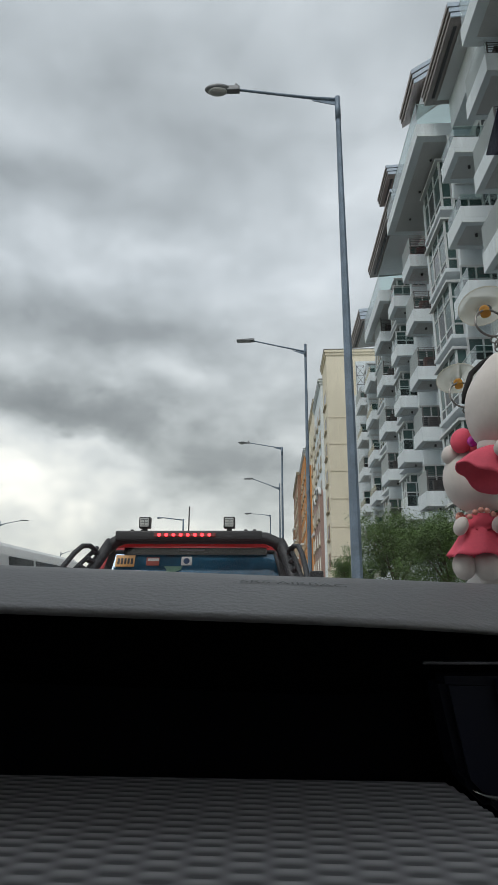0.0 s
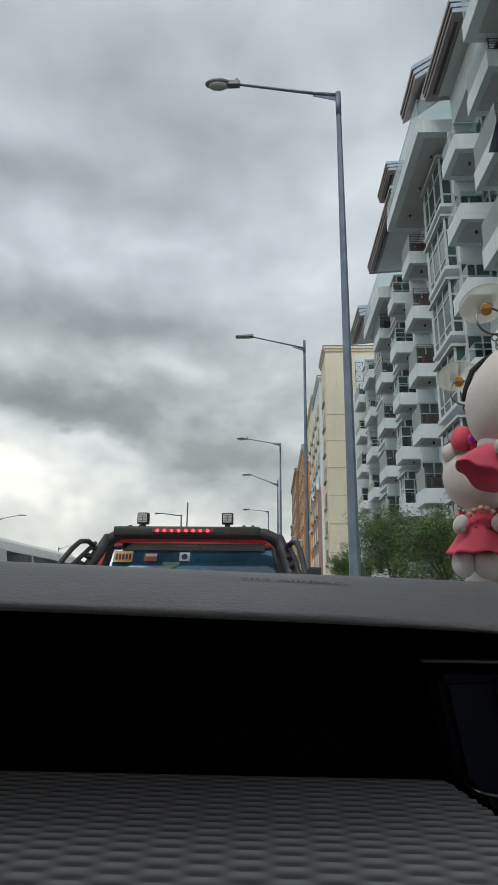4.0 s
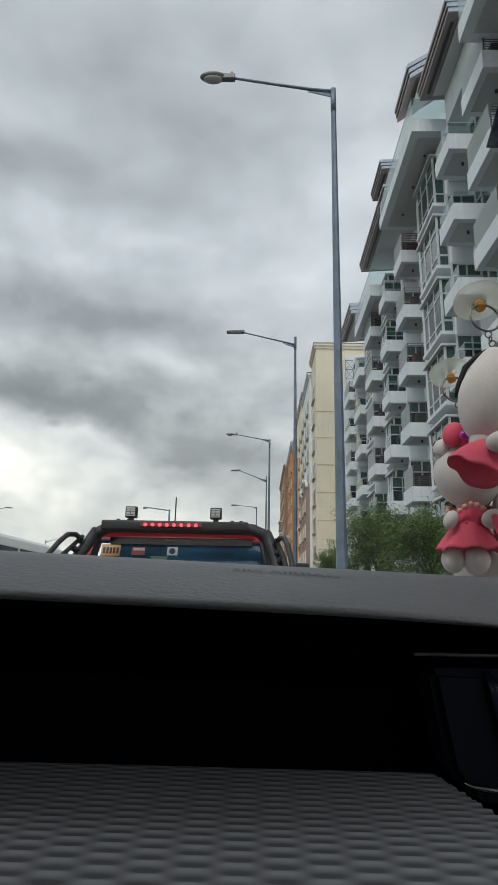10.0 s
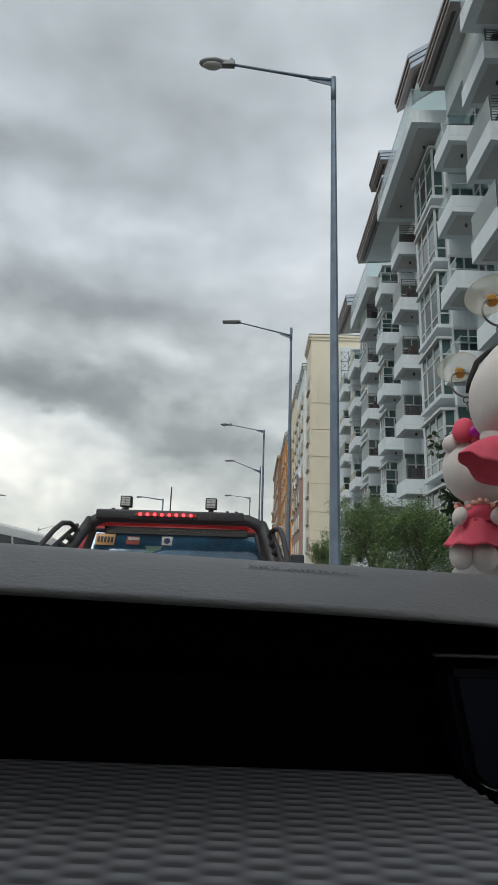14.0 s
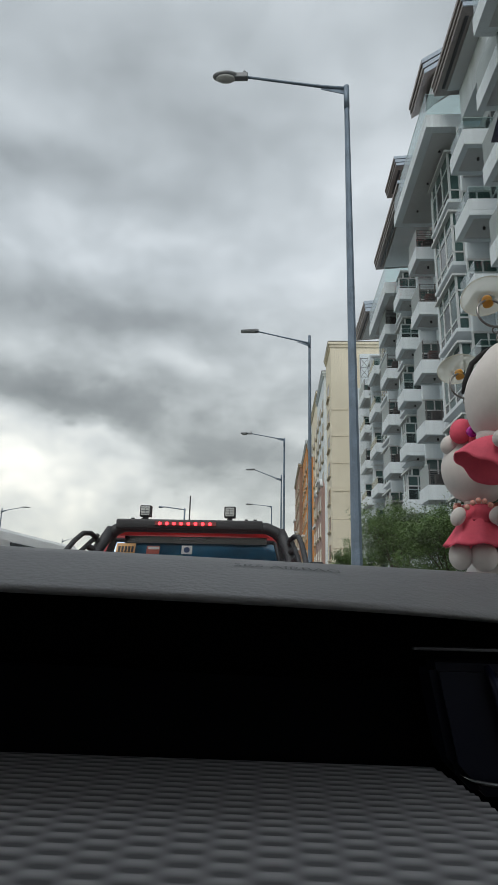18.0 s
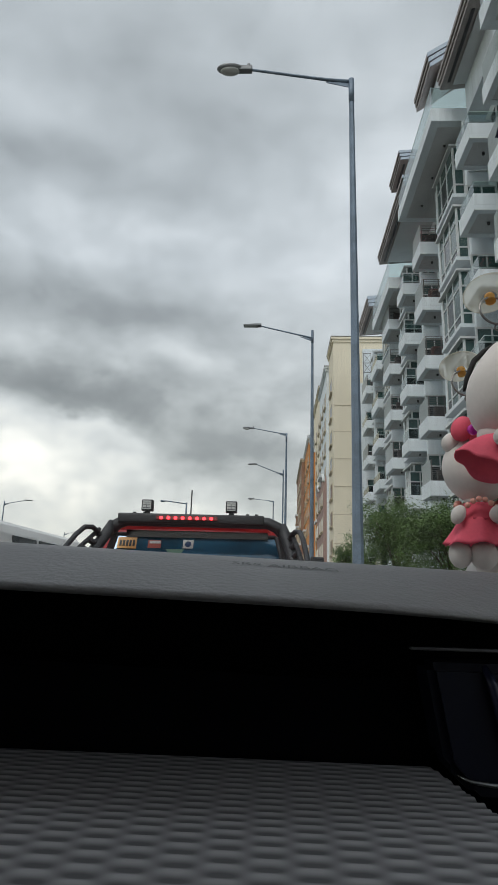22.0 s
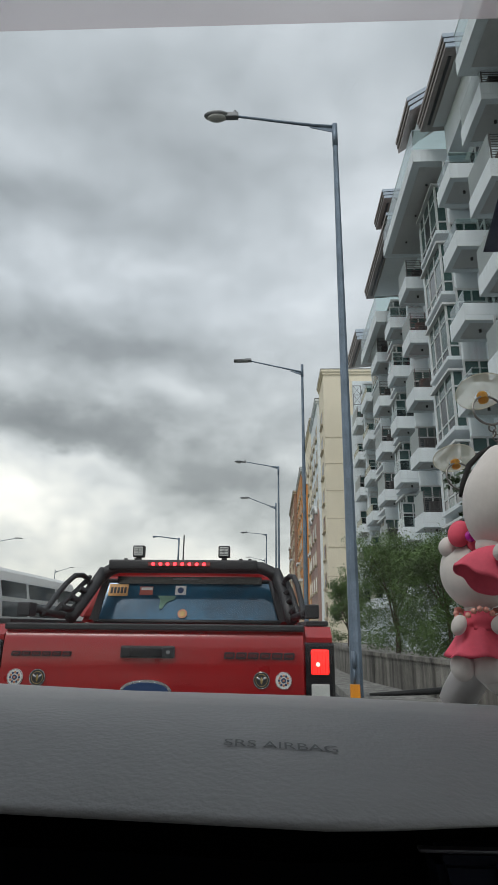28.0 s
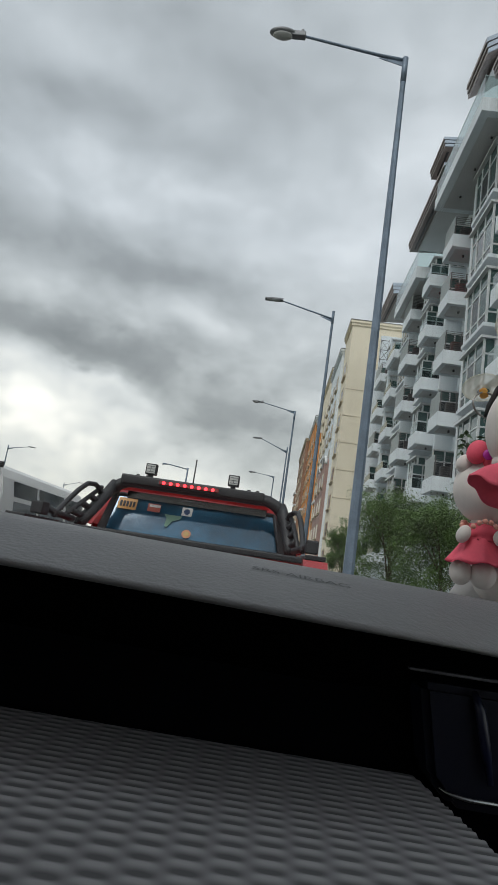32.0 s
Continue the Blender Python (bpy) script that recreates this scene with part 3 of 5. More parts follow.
DOOR = door_meshes(1.5, 2.2)


def end_window_mesh():
    """A tall window in the return wall, facing -y, and its panes."""
    bm = bmesh.new()
    for a, b in ((0, 0.06), (0.30, 0.36), (0.66, 0.72)):
        box(bm, a, b, -0.06, 0.02, 0, 1.9)
    for a, b in ((0, 0.06), (1.25, 1.31), (1.84, 1.9)):
        box(bm, 0.002, 0.718, -0.055, 0.018, a, b)
    panes = [mesh_data("pane", boxm(a, b, -0.02, 0.0, c, d), M_PANE) for a, b in ((0.062, 0.298), (0.362, 0.658)) for c, d in ((0.062, 1.248), (1.312, 1.838))]
    return mesh_data("window", bm, M_FRAME), panes


ENDWIN = end_window_mesh()

# stacks of balconies: first y, length, front x, style, highest level
STACKS = [(8.6, 1.7, FX, "glass", 6), (15.4, 2.0, FX, "bars", 6), (18.9, 1.7, FX, "glass", 6), (26.55, 1.7, FX, "bars", 6), (30.6, 1.7, FX, "glass", 6),
          (35.1, 2.3, FX, "bars", 6), (41.95, 2.9, 7.08, "glass", 6), (47.5, 2.9, 7.12, "mixed", 6)]
for y0, L, x0, style, top in STACKS:
    for k, z in enumerate(LEVELS[:top]):
        b = fpart("balcony", TRAYS[L]["balcony"], None, None, "", (x0, y0, z))
        fpart("front_upstand", TRAYS[L]["front_upstand"], None, b)
        fpart("end_upstand", TRAYS[L]["near_upstand"], None, b)
        fpart("end_upstand", TRAYS[L]["far_upstand"], None, b)
        fpart("soffit_panel", TRAYS[L]["soffit_panel"], None, b)
        fpart("drain_pipe", DRAIN, None, b, "", (0.75, L * 0.45, -0.03))
        rw_ = fpart("return_window", RETWIN[0], None, None, "white framed glazing at the end of a balcony", (x0 + 0.33, y0 + L - 0.004, z + 0.215))
        for pm in RETWIN[1]:
            fpart("pane", pm, None, rw_, "dark window glass")
        if style == "bars" or (style == "mixed" and k % 2):
            fpart("railing", RAILX, None, b, "dark metal rail of thin bars", (0.08, 0.05, 0.68))
            fpart("glass_panel", FROST_Y[L], None, b, "frosted glass screen", (0.05, 0.05, 0.663))
            if k:
                fpart("air_conditioner", COND[1 if (k in (3, 4) and y0 < 30) else 0], None, b, "dark air conditioner condenser", (0.42, 0.25, 0.21))
        else:
            fpart("glass_panel", PANE_X, None, b, "clear greenish glass panel", (0.06, 0.05, 0.663))
            fpart("glass_panel", PANES_Y[L], None, b, "clear greenish glass panel", (0.05, 0.05, 0.663))
            fpart("handrail", RAILTOP_X, None, b, "", (0.04, 0.05, 1.18))
            fpart("handrail", RAILTOP_Y[L], None, b, "", (0.05, 0.0, 1.18))
        dr = fpart("balcony_door", DOOR[0], None, None, "white framed glass door", (x0 + (1.49 if x0 < 7 else 1.10), y0 + 0.15, z + 0.21))
        for pm in DOOR[1]:
            fpart("pane", pm, None, dr, "dark window glass")

# bay windows between the stacks
def bay_meshes(w):
    fr, sl, hd_ = bmesh.new(), bmesh.new(), bmesh.new()
    d, h = 0.95, 2.30
    box(sl, -0.10, d, -0.06, w + 0.06, -0.16, 0.0)
    box(hd_, -0.14, d, -0.10, w + 0.10, h, h + 0.10)
    for y in (0.0, w * 0.36, w * 0.72, w - 0.09):
        box(fr, 0, 0.08, y, y + 0.09, 0.002, h - 0.002)
    for z in (0.45, 1.65):
        box(fr, 0.004, 0.076, 0, w, z, z + 0.07)
    for x in (0.42, d - 0.08):
        box(fr, x, x + 0.08, 0, 0.08, 0.002, h - 0.002)
    for z in (0.45, 1.65):
        box(fr, 0.082, d, 0.004, 0.076, z, z + 0.07)
    cols = ((0.09, w * 0.36), (w * 0.36 + 0.09, w * 0.72), (w * 0.72 + 0.09, w - 0.09))
    rows_ = ((0.004, 0.448), (0.522, 1.648), (1.722, h - 0.004))
    panes = [mesh_data("pane", boxm(0.03, 0.045, a + 0.002, b - 0.002, c, d), M_PANE if d > 1.7 or (n + q) % 2 else M_PANEDARK)
             for n, (a, b) in enumerate(cols) for q, (c, d) in enumerate(rows_)]
    panes += [mesh_data("pane", boxm(a, b, 0.03, 0.045, c, d), M_PANE) for a, b in ((0.084, 0.418), (0.502, d - 0.082)) for c, d in rows_]
    return mesh_data("bay_window", fr, M_FRAME), mesh_data("sill", sl, M_WHITE), mesh_data("head", hd_, M_FRAME), panes


BAYS = {w: bay_meshes(w) for w in (2.0, 2.6)}
for y0, w, x0 in ((11.6, 2.6, 7.3), (22.5, 2.6, 7.2), (32.35, 2.0, 7.3), (38.8, 2.6, 7.45), (45.2, 2.0, 7.6)):
    for z in LEVELS:
        b = fpart("bay_window", BAYS[w][0], None, None, "", (x0, y0, z + 0.32))
        fpart("sill", BAYS[w][1], None, b)
        fpart("head", BAYS[w][2], None, b)
        for pm in BAYS[w][3]:
            fpart("pane", pm, None, b, "greenish window glass")
for y0 in (21.52, 25.8, 29.52, 34.77, 38.6, 45.42):
    for z in LEVELS:
        wn = fpart("window", ENDWIN[0], None, None, "", (7.42, y0 - 0.25, z + 0.45))
        for pm in ENDWIN[1]:
            fpart("pane", pm, None, wn, "greenish window glass")

# roof terraces with glass rails
def terrace(x0, y0, y1, z0, z1, h=1.05):
    bm = bmesh.new()
    box(bm, x0, WX + 0.6, y0, y1, z0, z1)
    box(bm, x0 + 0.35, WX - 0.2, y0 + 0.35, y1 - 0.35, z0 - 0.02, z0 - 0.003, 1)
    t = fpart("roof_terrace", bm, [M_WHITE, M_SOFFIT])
    for k in range(3):
        d = fpart("drain_pipe", DRAIN, None, t, "", (Vector((x0 + 0.9, y0 + (y1 - y0) * (0.2 + 0.3 * k), z0 - 0.03))))
    n = max(2, round((y1 - y0) / 1.6))
    for i in range(n):
        a, b = y0 + (y1 - y0) * i / n, y0 + (y1 - y0) * (i + 1) / n
        fpart("glass_panel", boxm(x0 + 0.05, x0 + 0.062, a + 0.02, b - 0.02, z1 + 0.002, z1 + h), G_RAIL, t, "clear greenish glass panel")
    fpart("glass_panel", boxm(x0 + 0.07, WX + 0.5, y0 + 0.05, y0 + 0.062, z1 + 0.002, z1 + h), G_RAIL, t, "clear greenish glass panel")
    fpart("handrail", boxm(x0 + 0.045, x0 + 0.067, y0, y1, z1 + h + 0.003, z1 + h + 0.018), M_GLASSEDGE, t)
    fpart("handrail", boxm(x0 + 0.082, WX + 0.5, y0 + 0.045, y0 + 0.067, z1 + h + 0.003, z1 + h + 0.018), M_GLASSEDGE, t)


terrace(6.1, 8.5, 15.6, 18.45, 19.12)
terrace(6.1, 21.4, 28.4, 20.3, 20.92)
terrace(6.4, 33.1, 39.3, 19.0, 19.72)


def eave(x0, x1, y0, y1, z0, th=0.62, rise=0.25):
    """An overhanging roof edge: three stepped fascia boards, a pale metal verge and a sunk soffit."""
    bm = bmesh.new()
    s = th / 3
    for k in range(3):
        off = 0.05 * (2 - k)
        prism(bm, [(x0 + off, z0 + k * s + 0.012), (x1, z0 + k * s + rise), (x1, z0 + (k + 1) * s + rise - 0.02), (x0 + off, z0 + (k + 1) * s - 0.012)],
              "y", y0 + off * 0.5, y1, 0)
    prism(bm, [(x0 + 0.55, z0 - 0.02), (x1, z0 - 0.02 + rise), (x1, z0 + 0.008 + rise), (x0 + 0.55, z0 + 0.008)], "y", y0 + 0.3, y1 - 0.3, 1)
    # dark strip on the soffit paints the shade of a recessed slot
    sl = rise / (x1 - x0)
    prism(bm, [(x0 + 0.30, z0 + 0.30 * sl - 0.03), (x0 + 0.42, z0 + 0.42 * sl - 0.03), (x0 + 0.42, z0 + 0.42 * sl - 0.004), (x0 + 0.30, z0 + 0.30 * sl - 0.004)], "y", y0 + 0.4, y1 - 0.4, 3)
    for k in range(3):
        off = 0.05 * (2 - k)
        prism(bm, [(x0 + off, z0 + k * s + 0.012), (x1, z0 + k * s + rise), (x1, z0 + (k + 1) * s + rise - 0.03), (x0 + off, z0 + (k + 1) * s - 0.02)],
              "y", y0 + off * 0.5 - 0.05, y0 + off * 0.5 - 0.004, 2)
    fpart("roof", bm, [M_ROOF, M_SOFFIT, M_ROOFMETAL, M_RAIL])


eave(6.35, 9.4, 17.2, 21.2, 21.62)
eave(6.1, 8.0, 21.55, 24.1, 23.18, 0.72, 1.3)
eave(6.1, 9.4, 27.75, 30.5, 23.6, 0.55)
eave(6.1, 9.4, 27.2, 34.9, 21.6, 0.62)
eave(6.5, 9.4, 42.0, 47.4, 22.3, 0.85)

# ---------------------------------------------------------------- cream, orange and brick blocks further on
def block_window(w, h=1.35):
    """Frame, two panes and sill of a window w wide, set nearly flush in its wall."""
    fr = bmesh.new()
    for a, b, c, d in ((0, w, 0, 0.08), (0, w, h - 0.08, h), (0, 0.08, 0.08, h - 0.08), (w - 0.08, w, 0.08, h - 0.08), (w / 2 - 0.03, w / 2 + 0.03, 0.08, h - 0.08)):
        box(fr, -0.04, 0.0, a, b, c, d)
    panes = [mesh_data("pane", boxm(-0.03, -0.01, a, b, 0.082, h - 0.082), M_PANEDARK) for a, b in ((0.082, w / 2 - 0.032), (w / 2 + 0.032, w - 0.082))]
    sl = bmesh.new()
    box(sl, -0.17, 0.0, -0.06, w + 0.06, -0.09, -0.004)
    box(sl, -0.09, 0.0, 0.02, w - 0.02, -0.20, -0.093)
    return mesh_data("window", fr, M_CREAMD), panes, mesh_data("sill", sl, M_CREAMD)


def block(name, x0, y0, y1, z1, wall_mat, label, columns, bays=(), lines=(), trim=None):
    """An apartment block: columns (place, width) of windows on its street front, and bays
    (from, to, base, top, material, arched) that stand proud of it."""
    t = thing(name, (x0, y0, 0), label, "building")
    depth, trim = 14.0, trim or M_CREAM
    part("wall", boxm(0, depth, 0, y1 - y0, 0, z1), wall_mat, t)
    bm = bmesh.new()
    box(bm, -0.22, depth, -0.2, y1 - y0, z1 + 0.003, z1 + 0.22)
    box(bm, -0.12, depth, -0.1, y1 - y0, z1 - 0.25, z1 - 0.003)
    part("cornice", bm, trim, t)
    bm = bmesh.new()
    box(bm, -0.25, depth, -0.23, y1 - y0, z1 + 0.224, z1 + 0.29)
    part("coping", bm, M_CONC, t, "grey coping")
    for z in lines:
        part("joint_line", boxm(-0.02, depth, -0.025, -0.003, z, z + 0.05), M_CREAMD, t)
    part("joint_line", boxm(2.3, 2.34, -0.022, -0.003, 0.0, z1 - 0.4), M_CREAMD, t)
    for a, b, za, zb, m, arched in bays:
        if arched:
            mid, r = (a + b) / 2, (b - a) / 2
            arc = [(mid + r * math.cos(k * math.pi / 14), zb + r * 0.55 * math.sin(k * math.pi / 14)) for k in range(15)]
            bm = bmesh.new()
            prism(bm, [(b, za), *arc, (a, za)], "x", -0.30, -0.003)
            part("facade_panel", bm, m, t)
            bm = bmesh.new()
            tube(bm, [(-0.32, y, z + 0.12) for y, z in arc], 0.16, 6)
            part("arch_trim", bm, M_FRAME, t, "white arched moulding")
        else:
            part("facade_panel", boxm(-0.28, -0.003, a, b, za, zb), m, t)
            part("string_course", boxm(-0.48, -0.003, a - 0.12, b + 0.12, zb + 0.003, zb + 0.32), M_FRAME, t)
    kinds = {}
    for y, w in columns:
        if w not in kinds:
            kinds[w] = block_window(w)
        fr, panes, sl = kinds[w]
        proud = [(za, zb, 0.305 if arched else 0.285) for a, b, za, zb, m, arched in bays if a < y + w / 2 < b]
        for k in range(8):
            z = 2.05 + 2.5 * k
            if z > z1 - 2.0:
                break
            out = max([d for za, zb, d in proud if za <= z < zb], default=0.004)
            o = part("window", fr, None, t)
            o.location = (-out, y, z)
            for pm in panes:
                part("pane", pm, None, o, "dark window glass")
            part("sill", sl, None, o)
    return t


LINES = [17.8 - 2.48 * k for k in range(7)]
block("apartment_block", 4.9, 52.5, 57.4, 24.2, M_CREAM, "cream rendered apartment block with small windows and thin joint lines", [(1.3, 2.2)], (), LINES)
wing = thing("stair_tower", (7.55, 52.15, 19.7), "white stair tower rising behind the stepped balconies", "building")
part("wall", boxm(0, 7.0, 0, 0.3, 0, 3.45), M_WHITE, wing)
lat = thing("roof_lattice", (7.5, 51.62, 19.65), "thin steel lattice frame on the end balcony", "lattice")
for x in (0.0, 0.68):
    part("post", boxm(x, x + 0.04, 0, 0.04, 0, 2.9), M_DULL, lat)
for z in (1.0, 1.9, 2.8):
    part("rail", boxm(0.042, 0.678, 0, 0.04, z, z + 0.04), M_DULL, lat)
for z in (1.04, 1.94):
    for a, b in ((0.05, 0.67), (0.67, 0.05)):
        bm = bmesh.new()
        tube(bm, [(a, 0.02, z + 0.02), (b, 0.02, z + 0.84)], 0.016, 6)
        part("brace", bm, M_DULL, lat)
block("apartment_block", 4.68, 57.5, 67.4, 23.2, M_WHITE, "pale apartment block with an arched mauve lower front and dark windows", [(1.0, 1.6), (4.2, 1.6), (7.4, 1.6)],
      ((0.2, 3.4, 0.0, 11.6, M_MAUVE, True), (3.6, 6.4, 0.0, 12.8, M_MAUVE, False), (6.6, 9.6, 0.0, 11.6, M_MAUVE, True)), (), M_WHITE)
block("apartment_block", 4.75, 67.5, 80.0, 24.6, M_CREAM, "cream apartment block with orange bays and small windows", [(1.2, 1.6), (5.4, 1.6), (9.6, 1.6)],
      ((0.6, 3.4, 0.0, 9.0, M_ORANGE, False), (8.8, 11.8, 0.0, 19.0, M_ORANGE, False)))
block("apartment_block", 4.6, 80.1, 85.9, 22.6, M_WHITE, "pale apartment block between orange ones", [(0.8, 1.6), (3.6, 1.6)], (), (), M_WHITE)
block("apartment_block", 4.45, 86.0, 101.0, 23.5, M_ORANGE, "orange rendered apartment block with white cornice", [(1.0, 1.6), (4.8, 1.6), (8.6, 1.6), (12.4, 1.6)],
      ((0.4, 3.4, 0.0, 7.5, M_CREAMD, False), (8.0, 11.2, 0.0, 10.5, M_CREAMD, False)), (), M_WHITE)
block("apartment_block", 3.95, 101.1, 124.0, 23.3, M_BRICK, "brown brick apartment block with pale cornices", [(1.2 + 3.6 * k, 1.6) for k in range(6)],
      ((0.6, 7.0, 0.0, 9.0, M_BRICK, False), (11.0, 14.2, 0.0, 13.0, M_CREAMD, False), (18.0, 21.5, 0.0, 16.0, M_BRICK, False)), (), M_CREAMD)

# ---------------------------------------------------------------- street lamps
def street_lamp(x, y, h, reach, style, side=-1, base=0.10, rise=0.25, group="street lamps along the road"):
    lab = {"cobra": "tall galvanised street lamp with a rounded head on a long arm",
           "flat": "tall galvanised street lamp with a thin flat head"}[style]
    t = thing("street_lamp", (x, y, 0), lab, "street lamp", group)
    bm = bmesh.new()
    tube(bm, [(0, 0, 0.12), (0, 0, h * 0.33), (0, 0, h * 0.66), (0, 0, h - 0.55)], [base, base * 0.82, base * 0.66, base * 0.5], 8)
    for f in bm.faces:
        f.smooth = False
    part("pole", bm, M_GALV, t)
    bm = bmesh.new()
    tube(bm, [(0, 0, h - 0.60), (0, 0, h)], base * 0.56, 12)
    part("collar", bm, M_GALV, t)
    bm = bmesh.new()
    low = 0.30 if style == "flat" else 0.0
    tube(bm, [(0, 0, h - 0.06 - low), (side * 0.5, 0, h - low * 0.78), (side * reach * 0.76, 0, h + rise)], [0.042, 0.036, 0.028], 8)
    prism(bm, [(side * 0.0, h - 0.22 - low), (side * 0.55, h - 0.07 - low * 0.78), (side * 0.55, h - 0.05 - low * 0.78), (0, h - 0.10 - low)], "y", -0.008, 0.008)
    part("arm", bm, M_GALV, t)
    x1, x2, z = reach * 0.74, reach, h + rise
    bm = bmesh.new()
    if style == "cobra":
        ball(bm, (side * (x2 - 0.27), 0, z + 0.02), (0.30, 0.15, 0.085), 0, 16)
        box(bm, min(side * x1, side * (x2 - 0.45)), max(side * x1, side * (x2 - 0.45)), -0.07, 0.07, z - 0.05, z + 0.07, 0, 0.02)
        hd = part("lamp_head", bm, M_LAMPHEAD, t)
        bm = bmesh.new()
        ball(bm, (side * (x2 - 0.27), 0, z - 0.035), (0.22, 0.12, 0.075), 0, 16)
        part("lens", bm, M_LENS, hd, "pale glass lens")
        bm = bmesh.new()
        disc(bm, (side * (x1 + 0.08), 0, z + 0.11), 0.035, 0.08, "z", 10)
        part("photocell", bm, M_LAMPHEAD, hd)
    else:
        prism(bm, [(side * x1, z - 0.01), (side * x2, z - 0.02), (side * x2, z + 0.025), (side * (x1 + 0.15), z + 0.07), (side * x1, z + 0.06)], "y", -0.13, 0.13)
        hd = part("lamp_head", bm, M_LAMPHEAD, t)
        part("lens", boxm(min(side * (x1 + 0.15), side * (x2 - 0.05)), max(side * (x1 + 0.15), side * (x2 - 0.05)), -0.10, 0.10, z - 0.04, z - 0.022), M_LENS, hd, "pale glass lens")
    bm = bmesh.new()
    box(bm, -0.22, 0.22, -0.22, 0.22, 0.0, 0.12, 0, 0.01)
    part("base_plate", bm, M_CONC, t)
    return t


L1 = street_lamp(1.47, 11.05, 12.08, 2.93, "cobra", base=0.112, rise=0.30)
bm = bmesh.new()
box(bm, -0.13, 0.03, -0.20, -0.12, 0.14, 0.36, 0, 0.008)
part("reflector_box", bm, M_ORANGEBOX, L1, "orange reflector box")
bm = bmesh.new()
tube(bm, [(-0.05, -0.15, 0.36), (-0.05, -0.15, 0.62)], 0.022, 8)
tube(bm, [(-0.05, -0.15, 0.62), (-0.05, -0.15, 0.88)], 0.04, 8)
part("conduit", bm, M_GALV, L1)
street_lamp(1.42, 24.9, 12.48, 3.05, "flat", base=0.11, rise=0.20)
street_lamp(0.55, 41.6, 12.2, 3.10, "cobra", base=0.12, rise=0.33)
street_lamp(0.40, 46.0, 10.45, 2.75, "flat", base=0.10, rise=0.38)
street_lamp(-0.5, 68.0, 11.3, 2.9, "cobra", base=0.12, rise=0.15)
street_lamp(-0.9, 92.0, 11.2, 2.9, "flat", base=0.12, rise=0.15)
street_lamp(-1.3, 118.0, 11.0, 2.9, "cobra", base=0.12, rise=0.15)
street_lamp(1.47, -1.6, 12.0, 2.93, "cobra", base=0.125, rise=0.30)
street_lamp(-29.2, 63.0, 9.9, 3.0, "flat", side=1, base=0.11, rise=0.1)
street_lamp(-33.4, 94.0, 9.5, 3.0, "flat", side=1, base=0.11, rise=0.3)

# ---------------------------------------------------------------- direction signs on one post
sg = thing("road_sign", (-7.3, 48.0, 0), "pair of green direction signs on a tall steel post", "road sign")
bm = bmesh.new()
tube(bm, [(0, 0, 0), (0, 0, 5.7)], 0.17, 12)
tube(bm, [(0, 0, 5.7), (0, 0, 8.0)], 0.07, 8)
part("post", bm, M_GALV, sg)
bm = bmesh.new()
tube(bm, [(0, 0, 7.9), (-1.6, 0, 8.1), (-2.1, 0, 8.08)], [0.05, 0.04, 0.09], 8)
part("lamp_arm", bm, M_GALV, sg)
part("crossbar", boxm(-1.0, 1.0, 0.10, 0.2, 5.15, 5.3), M_GALV, sg)
for x0, x1, name in ((-4.4, -0.65, "left"), (0.85, 4.15, "right")):
    bm = bmesh.new()
    box(bm, x0, x1, 0.0, 0.06, 3.2, 5.62, 0, 0.02)
    bd = part("sign_board", bm, M_SIGN, sg, "green sign board with white writing")
    rows = ([("T1 & T2", x0 + 1.45, 4.85), ("Cavite", x0 + 0.75, 4.15)] if x0 < 0 else [("T3", x0 + 0.95, 4.85)])
    for text, tx, tz in rows:
        me = letters(text, 0.52, 0.004)
        me.materials.append(M_SIGNW)
        wr = part("writing", me, None, bd, "white letters")
        wr.matrix_local = pose(tx, -0.008, tz, 90)
    if x0 > 0:
        for a, b, z in ((0.3, 2.2, 4.3), (0.3, 2.6, 3.65)):
            part("writing", boxm(x0 + a, x0 + b, -0.010, -0.002, z, z + 0.28), M_SIGNW, bd, "white bar of writing")
    part("symbol", boxm(x0 + (0.75 if x0 < 0 else 0.25), x0 + (1.2 if x0 < 0 else 0.7), -0.010, -0.002, 4.78, 5.23), M_BLUE, bd, "blue square symbol")
    for z in (4.78, 4.1):
        bm = bmesh.new()
        ax = x0 + 0.3 if x0 < 0 else x1 - 0.45
        prism(bm, [(ax, z + 0.02), (ax + 0.22, z + 0.02), (ax + 0.15, z + 0.09), (ax + 0.3, z + 0.24), (ax + 0.22, z + 0.32), (ax + 0.07, z + 0.17), (ax, z + 0.24)], "y", -0.010, -0.002)
        part("arrow", bm, M_SIGNW, bd, "white arrow")

